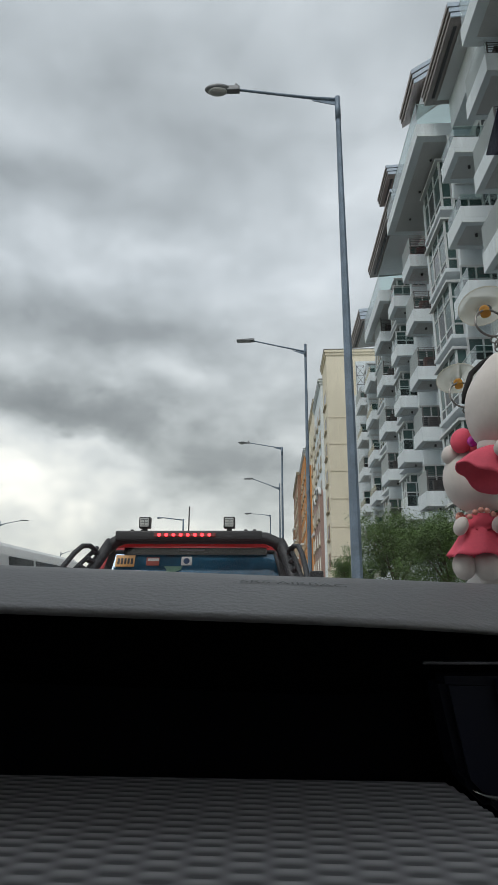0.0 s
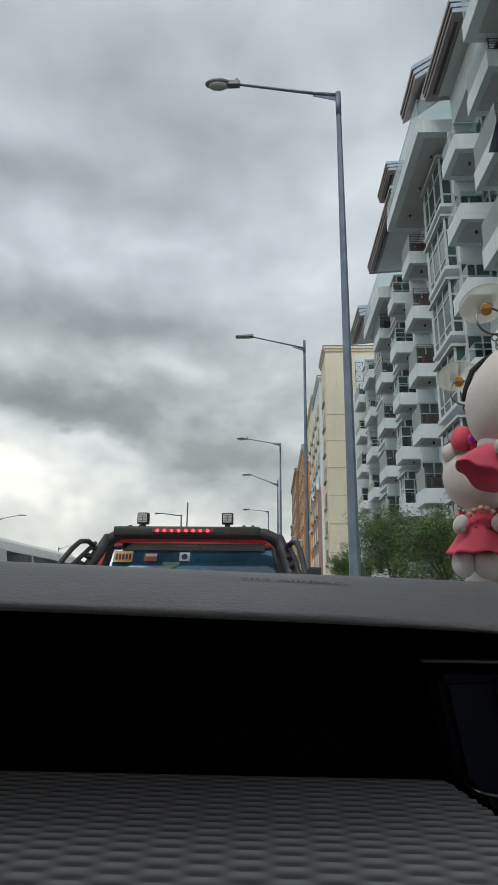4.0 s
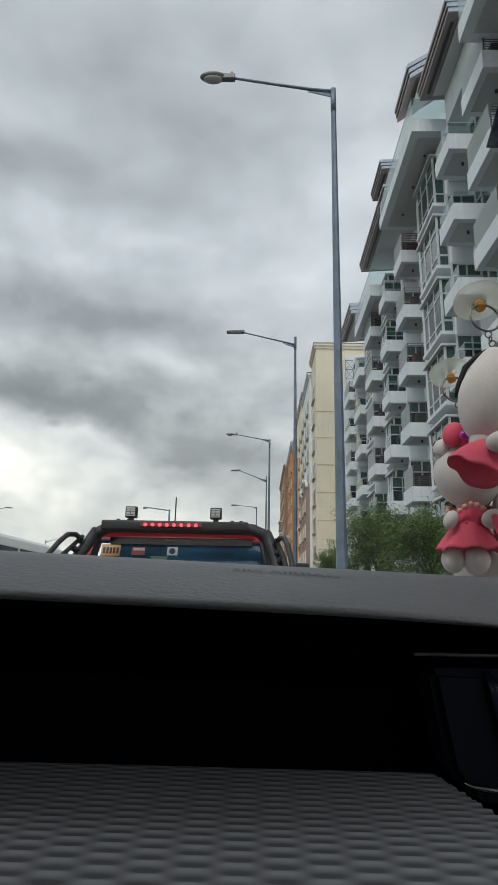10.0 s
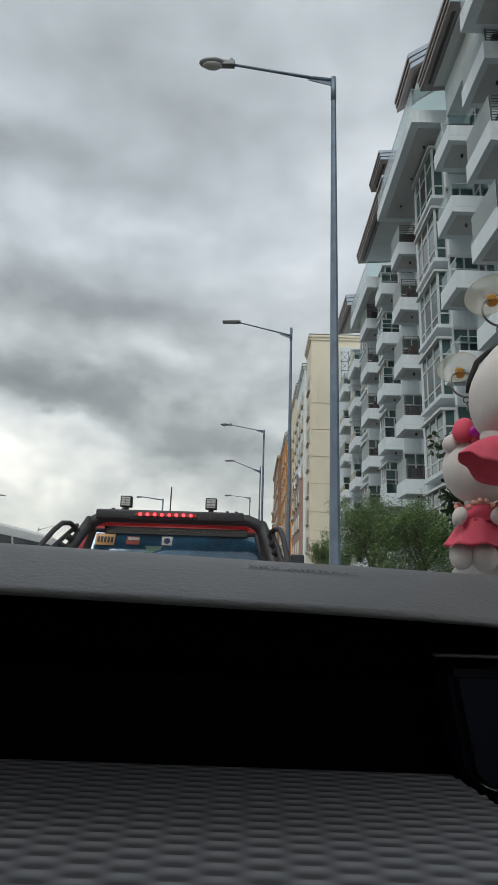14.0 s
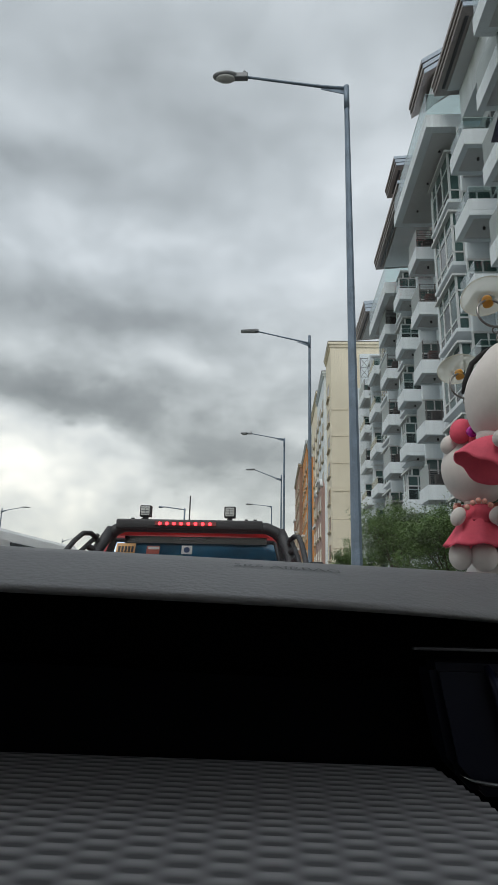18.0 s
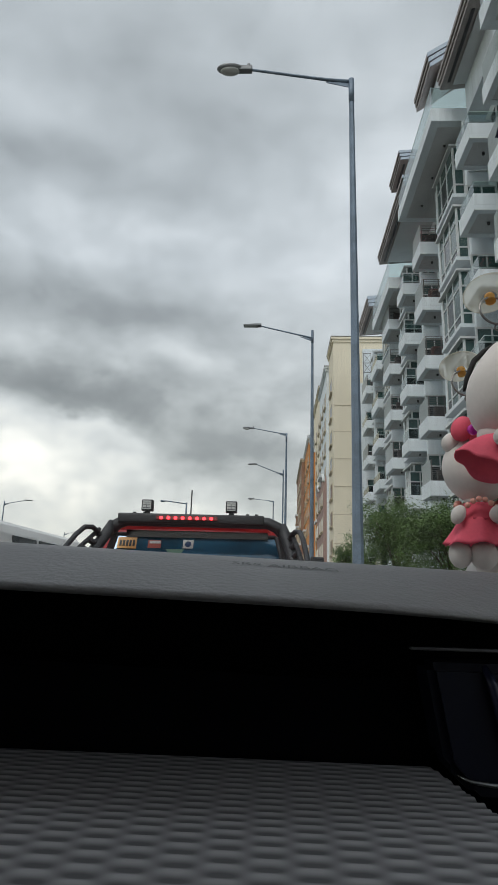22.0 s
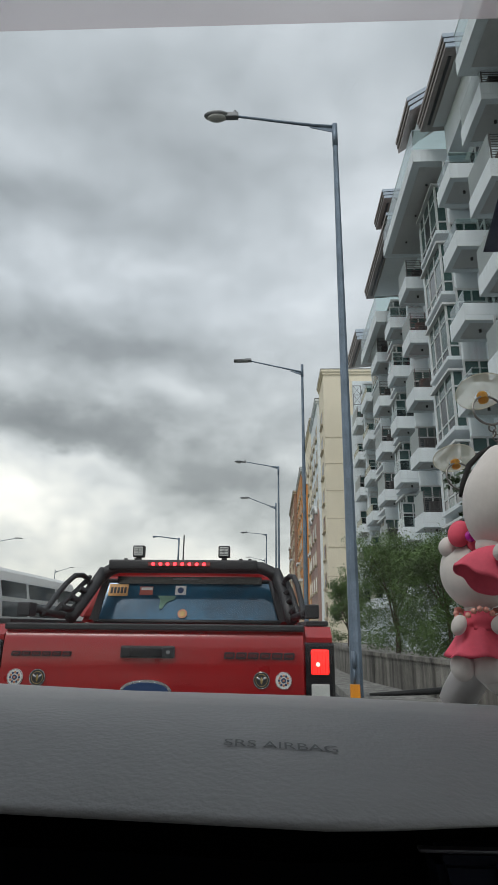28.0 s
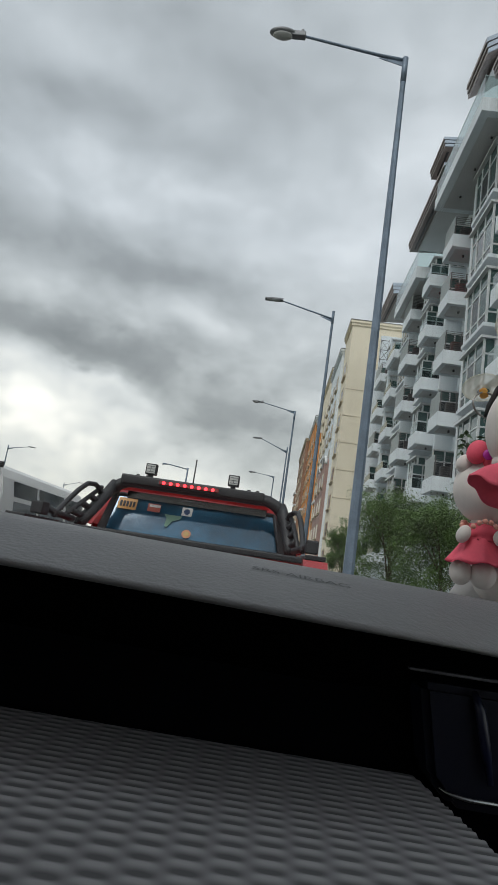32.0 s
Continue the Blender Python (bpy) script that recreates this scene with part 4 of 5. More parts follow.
# ---------------------------------------------------------------- trees
def tree(x, y, h, spread, seed, leafmat, label, n_clumps, leaf, trunk_r, per=46, crown_low=0.25):
    r = random.Random(seed)
    t = thing("tree", (x, y, 0.1), label, "tree", "trees behind the wall")
    bm = bmesh.new()
    top = h * 0.55
    tube(bm, [(0, 0, 0), (0.05, 0.03, top * 0.5), (-0.04, 0.05, top)], [trunk_r, trunk_r * 0.8, trunk_r * 0.55], 9)
    tips = []
    for i in range(9):
        a = 2 * math.pi * i / 9 + r.uniform(-0.3, 0.3)
        z0 = top * r.uniform(0.45, 1.0)
        e = Vector((math.cos(a) * spread * r.uniform(0.5, 0.85), math.sin(a) * spread * r.uniform(0.5, 0.85), h * r.uniform(0.5, 0.92)))
        m = Vector((e.x * 0.45, e.y * 0.45, (z0 + e.z) * 0.52))
        tube(bm, [(0, 0, z0), m, e], [trunk_r * 0.42, trunk_r * 0.25, trunk_r * 0.08], 6)
        tips.append(e)
        for _ in range(5):
            e2 = m.lerp(e, r.uniform(0.2, 0.8)) + Vector((r.uniform(-1, 1), r.uniform(-1, 1), r.uniform(-0.2, 0.9))) * spread * 0.35
            tube(bm, [m.lerp(e, 0.3), e2], [trunk_r * 0.16, trunk_r * 0.05], 5)
            tips.append(e2)
    part("trunk", bm, M_BARK, t)
    vs, fs = [], []
    for c in range(n_clumps):
        if c < len(tips) * 2:
            p = tips[c % len(tips)] + Vector((r.gauss(0, 0.12), r.gauss(0, 0.12), r.gauss(0, 0.12))) * spread
        else:
            a, q = r.uniform(0, 2 * math.pi), math.sqrt(r.random())
            zz = r.uniform(crown_low, 1.0)
            w = math.sin(math.pi * min(1, (zz - crown_low + 0.12) / (1.12 - crown_low))) ** 0.6
            p = Vector((math.cos(a) * spread * q * w, math.sin(a) * spread * q * w, h * zz * r.uniform(0.9, 1.02)))
        cs = spread * r.uniform(0.07, 0.16)
        for _ in range(per):
            o = p + Vector((r.gauss(0, cs), r.gauss(0, cs), r.gauss(0, cs * 0.8)))
            d = Vector((r.uniform(-1, 1), r.uniform(-1, 1), r.uniform(-0.9, 0.5))).normalized()
            s = d.cross(Vector((r.uniform(-1, 1), r.uniform(-1, 1), r.uniform(-1, 1))))
            if s.length < 0.05:
                continue
            s.normalize()
            ln, wd = leaf * r.uniform(0.7, 1.4), leaf * r.uniform(0.16, 0.3)
            k = len(vs)
            vs += [o, o + d * ln * 0.5 + s * wd, o + d * ln, o + d * ln * 0.5 - s * wd]
            fs.append((k, k + 1, k + 2, k + 3))
    me = bpy.data.meshes.new("crown")
    me.from_pydata(vs, [], fs)
    me.materials.append(leafmat)
    ob = new("crown", me)
    ob.parent = t
    return t


tree(4.25, 21.5, 4.3, 1.75, 3, M_LEAF, "feathery green tree standing behind the concrete wall", 270, 0.074, 0.09, 130, 0.12)
tree(5.35, 19.2, 3.9, 1.6, 5, M_LEAF, "feathery green tree standing behind the concrete wall", 240, 0.072, 0.08, 130, 0.10)
tree(3.35, 27.5, 3.7, 0.95, 8, M_LEAF, "slim feathery green tree behind the concrete wall", 140, 0.075, 0.07, 110, 0.12)
tree(5.7, 14.2, 4.8, 1.2, 9, M_LEAF2, "dark broad-leaved tree beside the white balconies", 90, 0.22, 0.08, 40)

# ---------------------------------------------------------------- red pickup ahead
PX, PY = -0.60, 3.50
truck = thing("pickup_truck", (PX, PY, 0), "red pickup truck with a black sports bar, brake lights on", "pickup truck")
HW = 0.96


def tp(name, bm, m, par=None, label="", smooth=False):
    return part(name, bm, m, par or truck, label, smooth)


bm = bmesh.new()
# bed sides, cab lower body and bonnet as one shell drawn from its side outline
for s in (-1, 1):
    a, b = (s * HW, s * (HW - 0.14))
    prism(bm, [(0.06, 0.55), (0.02, 1.20), (0.10, 1.255), (1.50, 1.275), (1.50, 0.50), (0.95, 0.50), (0.80, 0.85), (0.35, 0.85), (0.22, 0.50)], "x", min(a, b), max(a, b))
box(bm, -HW + 0.14, HW - 0.14, 0.12, 1.50, 0.62, 0.70)
prism(bm, [(1.50, 0.42), (1.50, 1.27), (3.35, 1.22), (4.75, 1.12), (4.85, 0.60), (4.80, 0.42)], "x", -HW + 0.01, HW - 0.01)
tp("body", bm, M_RED)
# cab: tapered glasshouse
bm = bmesh.new()
lo = [(-HW + 0.05, 1.48, 1.278), (HW - 0.05, 1.48, 1.278), (HW - 0.06, 3.45, 1.23), (-HW + 0.06, 3.45, 1.23)]
hi = [(-0.74, 1.66, 1.70), (0.71, 1.66, 1.70), (0.72, 2.75, 1.74), (-0.74, 2.75, 1.74)]
vl, vh = [bm.verts.new(p) for p in lo], [bm.verts.new(p) for p in hi]
bm.faces.new(vl[::-1])
bm.faces.new(vh)
for i in range(4):
    bm.faces.new((vl[i], vl[(i + 1) % 4], vh[(i + 1) % 4], vh[i]))
bmesh.ops.bevel(bm, geom=list(bm.edges), offset=0.05, segments=3, affect="EDGES")
tp("cab", bm, M_RED, smooth=True)
# rear window set on the raked cab back
bm = bmesh.new()
q = [(-0.735, 1.455, 1.285), (0.705, 1.455, 1.285), (0.625, 1.575, 1.60), (-0.685, 1.575, 1.60)]
f = [bm.verts.new(p) for p in q]
b = [bm.verts.new((p[0], p[1] + 0.02, p[2])) for p in q]
bm.faces.new(f), bm.faces.new(b[::-1])
for i in range(4):
    bm.faces.new((f[i], b[i], b[(i + 1) % 4], f[(i + 1) % 4]))
rw = tp("rear_window", bm, M_REARGLASS, None, "tinted rear window with the reflected sky painted blue")
bm = bmesh.new()
for a, c in ((0, 1), (1, 2), (2, 3), (3, 0)):
    pa, pc = Vector(q[a]) + Vector((0, -0.004, 0)), Vector(q[c]) + Vector((0, -0.004, 0))
    tube(bm, [pa, pc], 0.016, 6)
tp("window_seal", bm, M_BLACKPL, rw)


def sticker(x, z, w, h, m, label, mi=None, disc_shape=False):
    y = 1.455 + (z - 1.285) * 0.381 - 0.012
    bm = bmesh.new()
    if disc_shape:
        disc(bm, (0, 0, 0), w / 2, 0.003, "y", 20)
    else:
        box(bm, -w / 2, w / 2, -0.0015, 0.0015, -h / 2, h / 2)
    ob = tp("sticker", bm, m, rw, label)
    ob.matrix_local = pose(x, y, z, 21.8 * -1)
    return ob


s = sticker(-0.36, 1.52, 0.105, 0.07, M_STRED, "red and white window sticker")
sticker(-0.355, 1.535, 0.09, 0.022, M_PALE, "white stripe of a window sticker").location.y -= 0.004
s = sticker(-0.085, 1.525, 0.085, 0.075, M_PALE, "white window sticker with a round blue mark")
m2 = sticker(-0.085, 1.525, 0.05, 0.05, M_BLUE, "round blue mark", None, True)
m2.location.y -= 0.004
bm = bmesh.new()
prism(bm, [(-0.075, 0.05), (0.075, 0.05), (0.06, 0.02), (0.0, -0.005), (-0.03, -0.06), (-0.055, -0.055), (-0.05, 0.02)], "y", -0.001, 0.001)
gs = tp("sticker", bm, M_STGREEN, rw, "pale green ragged window decal")
gs.matrix_local = pose(-0.19, 1.455 + (1.435 - 1.285) * 0.381 - 0.012, 1.435, -21.8)
sticker(-0.055, 1.345, 0.075, 0.09, M_STORANGE, "faded orange oval badge sticker", None, True)
sticker(-0.055, 1.345, 0.045, 0.05, M_GOLD, "gold mark of a badge sticker", None, True).location.y -= 0.004
s = sticker(-0.585, 1.525, 0.155, 0.10, M_PLATE, "orange temporary plate with dark characters")
for k in range(5):
    m2 = sticker(-0.637 + 0.027 * k, 1.523, 0.018, 0.05, M_INK, "dark bar of writing")
    m2.location.y -= 0.004

# tailgate
bm = bmesh.new()
prism(bm, [(0.0, 0.66), (-0.011, 0.90), (-0.012, 1.00), (-0.011, 1.08), (-0.008, 1.14), (-0.002, 1.18), (0.007, 1.21), (0.020, 1.225), (0.075, 1.225), (0.075, 0.66)], "x", -HW + 0.155, HW - 0.155)
tg = tp("tailgate", bm, M_RED, None, "", True)
tg.data.set_sharp_from_angle(angle=0.6)
for x0, x1 in ((-HW + 0.175, -0.23), (0.23, HW - 0.175)):
    bm = bmesh.new()
    prism(bm, [(x0, 0.80), (x1, 0.80), (x1 - (0.05 if x1 < 0 else 0.0), 1.045), (x0 + (0.05 if x0 > 0 else 0.0), 1.045)], "y", -0.0135, -0.003)
    bmesh.ops.bevel(bm, geom=list(bm.edges), offset=0.004, segments=2, affect="EDGES")
    tp("pressed_panel", bm, M_RED, tg)
bm = bmesh.new()
box(bm, -HW + 0.15, HW - 0.15, -0.012, 0.10, 1.228, 1.262, 0, 0.008)
tp("top_cap", bm, M_BLACKPL, tg, "black plastic cap")
bm = bmesh.new()
box(bm, -0.165, 0.125, -0.030, -0.008, 1.088, 1.150, 0, 0.010)
hd = tp("handle", bm, M_BLACKPL, tg, "black tailgate handle")
tp("handle_grip", boxm(-0.110, 0.060, -0.040, -0.0305, 1.096, 1.138, 0.004), M_BLACKGL, hd)
bm = bmesh.new()
disc(bm, (0.092, -0.033, 1.119), 0.011, 0.008, "y", 16)
tp("key_lock", bm, M_SILVER, hd, "round key lock")
for x0, n, w, h in ((-0.755, 6, 0.048, 0.026), (0.385, 6, 0.056, 0.034)):
    for k in range(n):
        bm = bmesh.new()
        xx = x0 + k * (w + 0.007)
        prism(bm, [(xx, 1.105 - h / 2), (xx + w, 1.105 - h / 2), (xx + w + 0.004, 1.105 + h / 2), (xx + 0.004, 1.105 + h / 2)], "y", -0.021, -0.010)
        bmesh.ops.bevel(bm, geom=list(bm.edges), offset=0.003, segments=2, affect="EDGES")
        blk = tp("badge_block", bm, M_BLACKPL, tg, "dark raised bar of the model badge")
        tp("inlay", boxm(xx + 0.010, xx + w - 0.006, -0.0222, -0.0212, 1.105 - h * 0.22, 1.105 + h * 0.22), M_REDDARK, blk, "dark red inlay")
for x, ma, mb in ((-0.72, M_PALE, M_STORANGE), (-0.60, M_INK, M_GOLD), (0.585, M_INK, M_GOLD), (0.70, M_PALE, M_STORANGE)):
    bm = bmesh.new()
    disc(bm, (x, -0.0165, 0.985), 0.043, 0.006, "y", 28, 0)
    ring(bm, (x, -0.0195, 0.985), 0.0405, 0.0016, pose(0, 0, 0, 90), 3, 28, 6)
    if ma is M_PALE:
        for k in range(12):
            an = 2 * math.pi * k / 12
            ball(bm, (x + 0.024 * math.cos(an), -0.020, 0.985 + 0.024 * math.sin(an)), (0.0062, 0.002, 0.0062), 1 if k % 2 else 2, 8)
        disc(bm, (x, -0.021, 0.985), 0.013, 0.004, "y", 16, 2)
        disc(bm, (x, -0.0235, 0.985), 0.006, 0.002, "y", 12, 1)
    else:
        ring(bm, (x, -0.0195, 0.985), 0.030, 0.0014, pose(0, 0, 0, 90), 1, 24, 6)
        ball(bm, (x, -0.020, 0.983), (0.006, 0.003, 0.018), 1, 10)
        for sg_ in (-1, 1):
            ball(bm, (x + sg_ * 0.014, -0.020, 0.992), (0.014, 0.003, 0.006), 3, 10, pose(0, 0, 0, 0, -sg_ * 35))
    tp("round_badge", bm, [ma, mb, M_BLUE, M_SILVER], tg, "round coloured sticker badge")
bm = bmesh.new()
g = bmesh.ops.create_cone(bm, cap_ends=True, segments=32, radius1=0.135, radius2=0.135, depth=0.02, matrix=Matrix.Translation((-0.02, -0.015, 0.925)) @ pose(0, 0, 0, 90) @ Matrix.Diagonal((1, 0.42, 1, 1)))
tp("oval_emblem", bm, M_SILVER, tg, "oval emblem with chrome rim")
bm = bmesh.new()
g = bmesh.ops.create_cone(bm, cap_ends=True, segments=32, radius1=0.120, radius2=0.120, depth=0.02, matrix=Matrix.Translation((-0.02, -0.018, 0.925)) @ pose(0, 0, 0, 90) @ Matrix.Diagonal((1, 0.36, 1, 1)))
tp("emblem_face", bm, M_BLUE, tg)
for s in (-1, 1):
    a, b = sorted((s * (HW - 0.145), s * (HW + 0.01)))
    bm = bmesh.new()
    box(bm, a, b, 0.0, 0.16, 0.80, 1.175, 0, 0.015)
    tl = tp("tail_light", bm, M_BLACKGL, None, "lit red tail light" if s > 0 else "red tail light")
    bm = bmesh.new()
    box(bm, a + 0.03, b - 0.03, -0.012, 0.02, 1.015, 1.14, 0, 0.01)
    tp("light_lens", bm, M_TAIL, tl, "glowing red lens")
    bm = bmesh.new()
    disc(bm, ((a + b) / 2 - 0.012, -0.014, 1.066), 0.011, 0.004, "y", 18)
    tp("bulb", bm, M_TAILHOT, tl, "bright lamp bulb")
    for k in range(7):
        xx = a + 0.034 + k * (b - a - 0.072) / 6
        tp("lens_rib", boxm(xx, xx + 0.0025, -0.0145, -0.0122, 1.02, 1.135), M_TAILOFF, tl)
    tp("lower_lens", boxm(a + 0.03, b - 0.03, -0.010, 0.02, 0.86, 0.97, 0.008), M_LED, tl, "clear reversing lens")
    tp("rail_cap", boxm(s * HW + 0.01 if s < 0 else HW - 0.13, s * HW + 0.13 if s < 0 else HW - 0.01, 0.11, 1.45, 1.258, 1.285, 0.006), M_BLACKPL, None, "black bed rail cap")
    bm = bmesh.new()
    box(bm, s * (HW - 0.075) - 0.04, s * (HW - 0.075) + 0.04, 0.40, 0.52, 1.302, 1.385, 0, 0.01)
    tp("rail_end_block", bm, M_BLACKPL)
    bm = bmesh.new()
    tube(bm, [(s * 0.875, 0.52, 1.355), (s * 0.835, 0.66, 1.33), (s * 0.79, 0.86, 1.315)], 0.024, 8)
    tp("rail_brace", bm, M_BLACKPL)
bm = bmesh.new()
box(bm, -HW, HW, -0.10, 0.12, 0.48, 0.66, 0, 0.03)
tp("rear_bumper", bm, M_BLACKPL)
# wheels
for sx in (-1, 1):
    for wy in (0.62, 3.85):
        bm = bmesh.new()
        disc(bm, (0, 0, 0), 0.41, 0.27, "x", 32)
        bmesh.ops.bevel(bm, geom=[e for e in bm.edges if len(e.link_faces) == 2 and e.calc_face_angle(0) > 1], offset=0.05, segments=2, affect="EDGES")
        w = tp("wheel", bm, M_RUBBER)
        w.location = (sx * (HW - 0.16), wy, 0.41)
        bm = bmesh.new()
        disc(bm, (sx * 0.13, 0, 0), 0.24, 0.03, "x", 24)
        tp("rim", bm, M_RIM, w)
# sports bar
bm = bmesh.new()
hoop = []
for i in range(21):
    u = i / 20
    x = -0.70 + 1.40 * u
    z = 1.735 - 0.10 * max(0.0, (abs(x) - 0.54) / 0.16) ** 2
    hoop.append((x, 1.36, z - 0.045))
tube(bm, hoop, 0.046, 12)
box(bm, -0.62, 0.53, 1.30, 1.42, 1.664, 1.742, 0, 0.015)
bar = tp("sports_bar", bm, M_BLACKPL, None, "black steel sports bar", True)
for s in (-1, 1):
    bm = bmesh.new()
    tube(bm, [(s * 0.665, 1.37, 1.66), (s * 0.70, 1.32, 1.58), (s * 0.745, 1.18, 1.44), (s * 0.775, 0.98, 1.30)], [0.046, 0.046, 0.044, 0.044], 10)
    tp("bar_leg", bm, M_BLACKPL, bar, "", True)
    bm = bmesh.new()
    prism(bm, [(s * 0.628, 1.660), (s * 0.662, 1.650), (s * 0.765, 1.30), (s * 0.70, 1.285)], "y", 1.405, 1.425)
    tp("window_guard", bm, M_BLACKPL, bar, "dark guard beside the window")
    bm = bmesh.new()
    tube(bm, [(s * 0.735, 1.22, 1.575), (s * 0.770, 1.17, 1.610), (s * 0.800, 1.08, 1.600), (s * 0.820, 0.96, 1.535), (s * 0.835, 0.78, 1.420), (s * 0.840, 0.66, 1.345), (s * 0.838, 0.60, 1.315)], 0.019, 12)
    tp("side_hoop", bm, M_BLACKPL, bar, "", True)
    bm = bmesh.new()
    rail = [(s * 0.745, 1.27, 1.605), (s * 0.785, 1.04, 1.475), (s * 0.815, 0.74, 1.325)]
    leg = [(s * 0.70, 1.32, 1.58), (s * 0.745, 1.18, 1.44), (s * 0.775, 0.98, 1.30)]
    tube(bm, rail, 0.017, 8)
    for u in (0.12, 0.36, 0.60, 0.84):
        e1, e2 = [Vector(c[0]).lerp(Vector(c[1]), u * 2) if u < 0.5 else Vector(c[1]).lerp(Vector(c[2]), u * 2 - 1) for c in (rail, leg)]
        tube(bm, [e1, e2], 0.024, 6)
    tp("slotted_plate", bm, M_BLACKPL, bar)
    bm = bmesh.new()
    lx = -0.065 + s * 0.335
    box(bm, lx - 0.045, lx + 0.045, 1.335, 1.40, 1.765, 1.855, 0, 0.010)
    lp = tp("light_pod", bm, M_BLACKPL, bar, "square work light")
    tp("lamp_glass", boxm(lx - 0.034, lx + 0.034, 1.329, 1.3345, 1.776, 1.844, 0.002), M_LED, lp, "pale lamp glass")
    for k in range(3):
        zz = 1.788 + 0.022 * k
        tp("reflector_bar", boxm(lx - 0.030, lx + 0.030, 1.3262, 1.3288, zz - 0.002, zz + 0.002), M_DULL, lp)
    tp("reflector_bar", boxm(lx - 0.002, lx + 0.002, 1.3262, 1.3288, 1.791, 1.829), M_DULL, lp)
    tp("pod_bracket", boxm(lx - 0.02, lx + 0.02, 1.355, 1.38, 1.74, 1.768), M_BLACKPL, lp)
bm = bmesh.new()
tube(bm, [(-0.06, 1.42, 1.72), (-0.06, 1.43, 1.95)], 0.006, 6)
tp("antenna", bm, M_RAIL, bar)
for x in (-0.50, -0.42, 0.40, 0.47):
    bm = bmesh.new()
    disc(bm, (x, 1.36, 1.749), 0.014, 0.014, "z", 10)
    tp("bolt", bm, M_BLACKGL, bar)
rngd = random.Random(12)
bm = bmesh.new()
for k in range(16):
    xx = rngd.uniform(0.14, 0.5) if k % 3 else rngd.uniform(-0.5, 0.5)
    ball(bm, (xx, 1.2985, rngd.uniform(1.665, 1.735)), (rngd.uniform(0.002, 0.006), 0.002, rngd.uniform(0.002, 0.004)), 0, 6)
tp("water_drops", bm, M_DULL, bar, "pale rain drops on the bar")
bm = bmesh.new()
box(bm, -0.31, 0.17, 1.285, 1.302, 1.690, 1.722, 0, 0.004)
bl = tp("brake_light_strip", bm, M_TAILOFF, bar, "red high brake light strip")
for k in range(8):
    bm = bmesh.new()
    disc(bm, (-0.27 + 0.056 * k, 1.283, 1.706), 0.013, 0.008, "y", 12)
    tp("led", bm, M_BRAKE, bl, "glowing red diode")
tp("dealer_band", boxm(-0.60, 0.56, 1.545, 1.56, 1.576, 1.632), M_BLACKGL, rw, "dark band over the window")
tp("writing", boxm(-0.15, 0.06, 1.538, 1.5435, 1.606, 1.619), M_DULL, rw, "small grey bar of writing")
bm = bmesh.new()
prism(bm, [(-0.70, 1.626), (-0.66, 1.658), (-0.50, 1.680), (0.0, 1.688), (0.44, 1.680), (0.55, 1.662), (0.585, 1.630), (0.40, 1.636), (0.0, 1.642), (-0.50, 1.637)], "y", 1.525, 1.56)
tp("roof_edge", bm, M_RED, rw, "red rear edge of the cab roof")

# ---------------------------------------------------------------- white van in the next lane
van = thing("van", (-4.45, 8.05, 0), "white passenger van with dark windows and a black rear spoiler", "van")
SIDE = [(0.45, 0.85), (1.22, 0.86), (1.60, 0.82), (1.86, 0.765), (1.98, 0.70), (2.045, 0.58), (2.07, 0.30)]
bm = bmesh.new()
prism(bm, [(-x, z) for z, x in SIDE] + [(x, z) for z, x in SIDE[::-1]], "y", 0.0, 3.7)
bmesh.ops.bevel(bm, geom=[e for e in bm.edges if abs(e.verts[0].co.y) < 1e-6 and abs(e.verts[1].co.y) < 1e-6], offset=0.05, segments=3, affect="EDGES")
part("body", bm, M_VAN, van)
bm = bmesh.new()
lo = [(-0.85, 3.702, 0.45), (0.85, 3.702, 0.45), (0.80, 5.05, 0.45), (-0.80, 5.05, 0.45)]
md = [(-0.86, 3.702, 1.22), (0.86, 3.702, 1.22), (0.78, 5.00, 1.08), (-0.78, 5.00, 1.08)]
hi = [(-0.60, 3.702, 2.06), (0.60, 3.702, 2.06), (0.56, 4.05, 1.98), (-0.56, 4.05, 1.98)]
rings = [[bm.verts.new(p) for p in q] for q in (lo, md, hi)]
for u, v in zip(rings, rings[1:]):
    for k in range(4):
        bm.faces.new((u[k], u[(k + 1) % 4], v[(k + 1) % 4], v[k]))
bm.faces.new(rings[0][::-1]), bm.faces.new(rings[-1])
part("front_body", bm, M_VAN, van)
for y0, y1 in ((0.42, 1.30), (1.40, 2.55), (2.66, 3.60)):
    for sd in (-1, 1):
        bm = bmesh.new()
        prism(bm, [(sd * 0.838, 1.36), (sd * 0.768, 1.84), (sd * 0.782, 1.845), (sd * 0.854, 1.36)], "y", y0, y1)
        bmesh.ops.bevel(bm, geom=list(bm.edges), offset=0.006, segments=2, affect="EDGES")
        part("side_window", bm, M_VANGLASS, van, "dark side window")
bm = bmesh.new()
box(bm, -0.66, 0.66, -0.014, 0.01, 1.22, 1.80, 0, 0.006)
part("rear_window", bm, M_REARGLASS, van, "dark blue rear window")
for sd in (-1, 1):
    bm = bmesh.new()
    prism(bm, [(sd * 0.70, 1.18), (sd * 0.67, 1.18), (sd * 0.665, 1.84), (sd * 0.735, 1.84)], "y", -0.030, -0.003)
    part("window_surround", bm, M_BLACKGL, van, "black window surround")
part("rear_bumper", boxm(-0.86, 0.86, -0.10, 0.02, 0.40, 0.62, 0.03), M_BLACKPL, van)
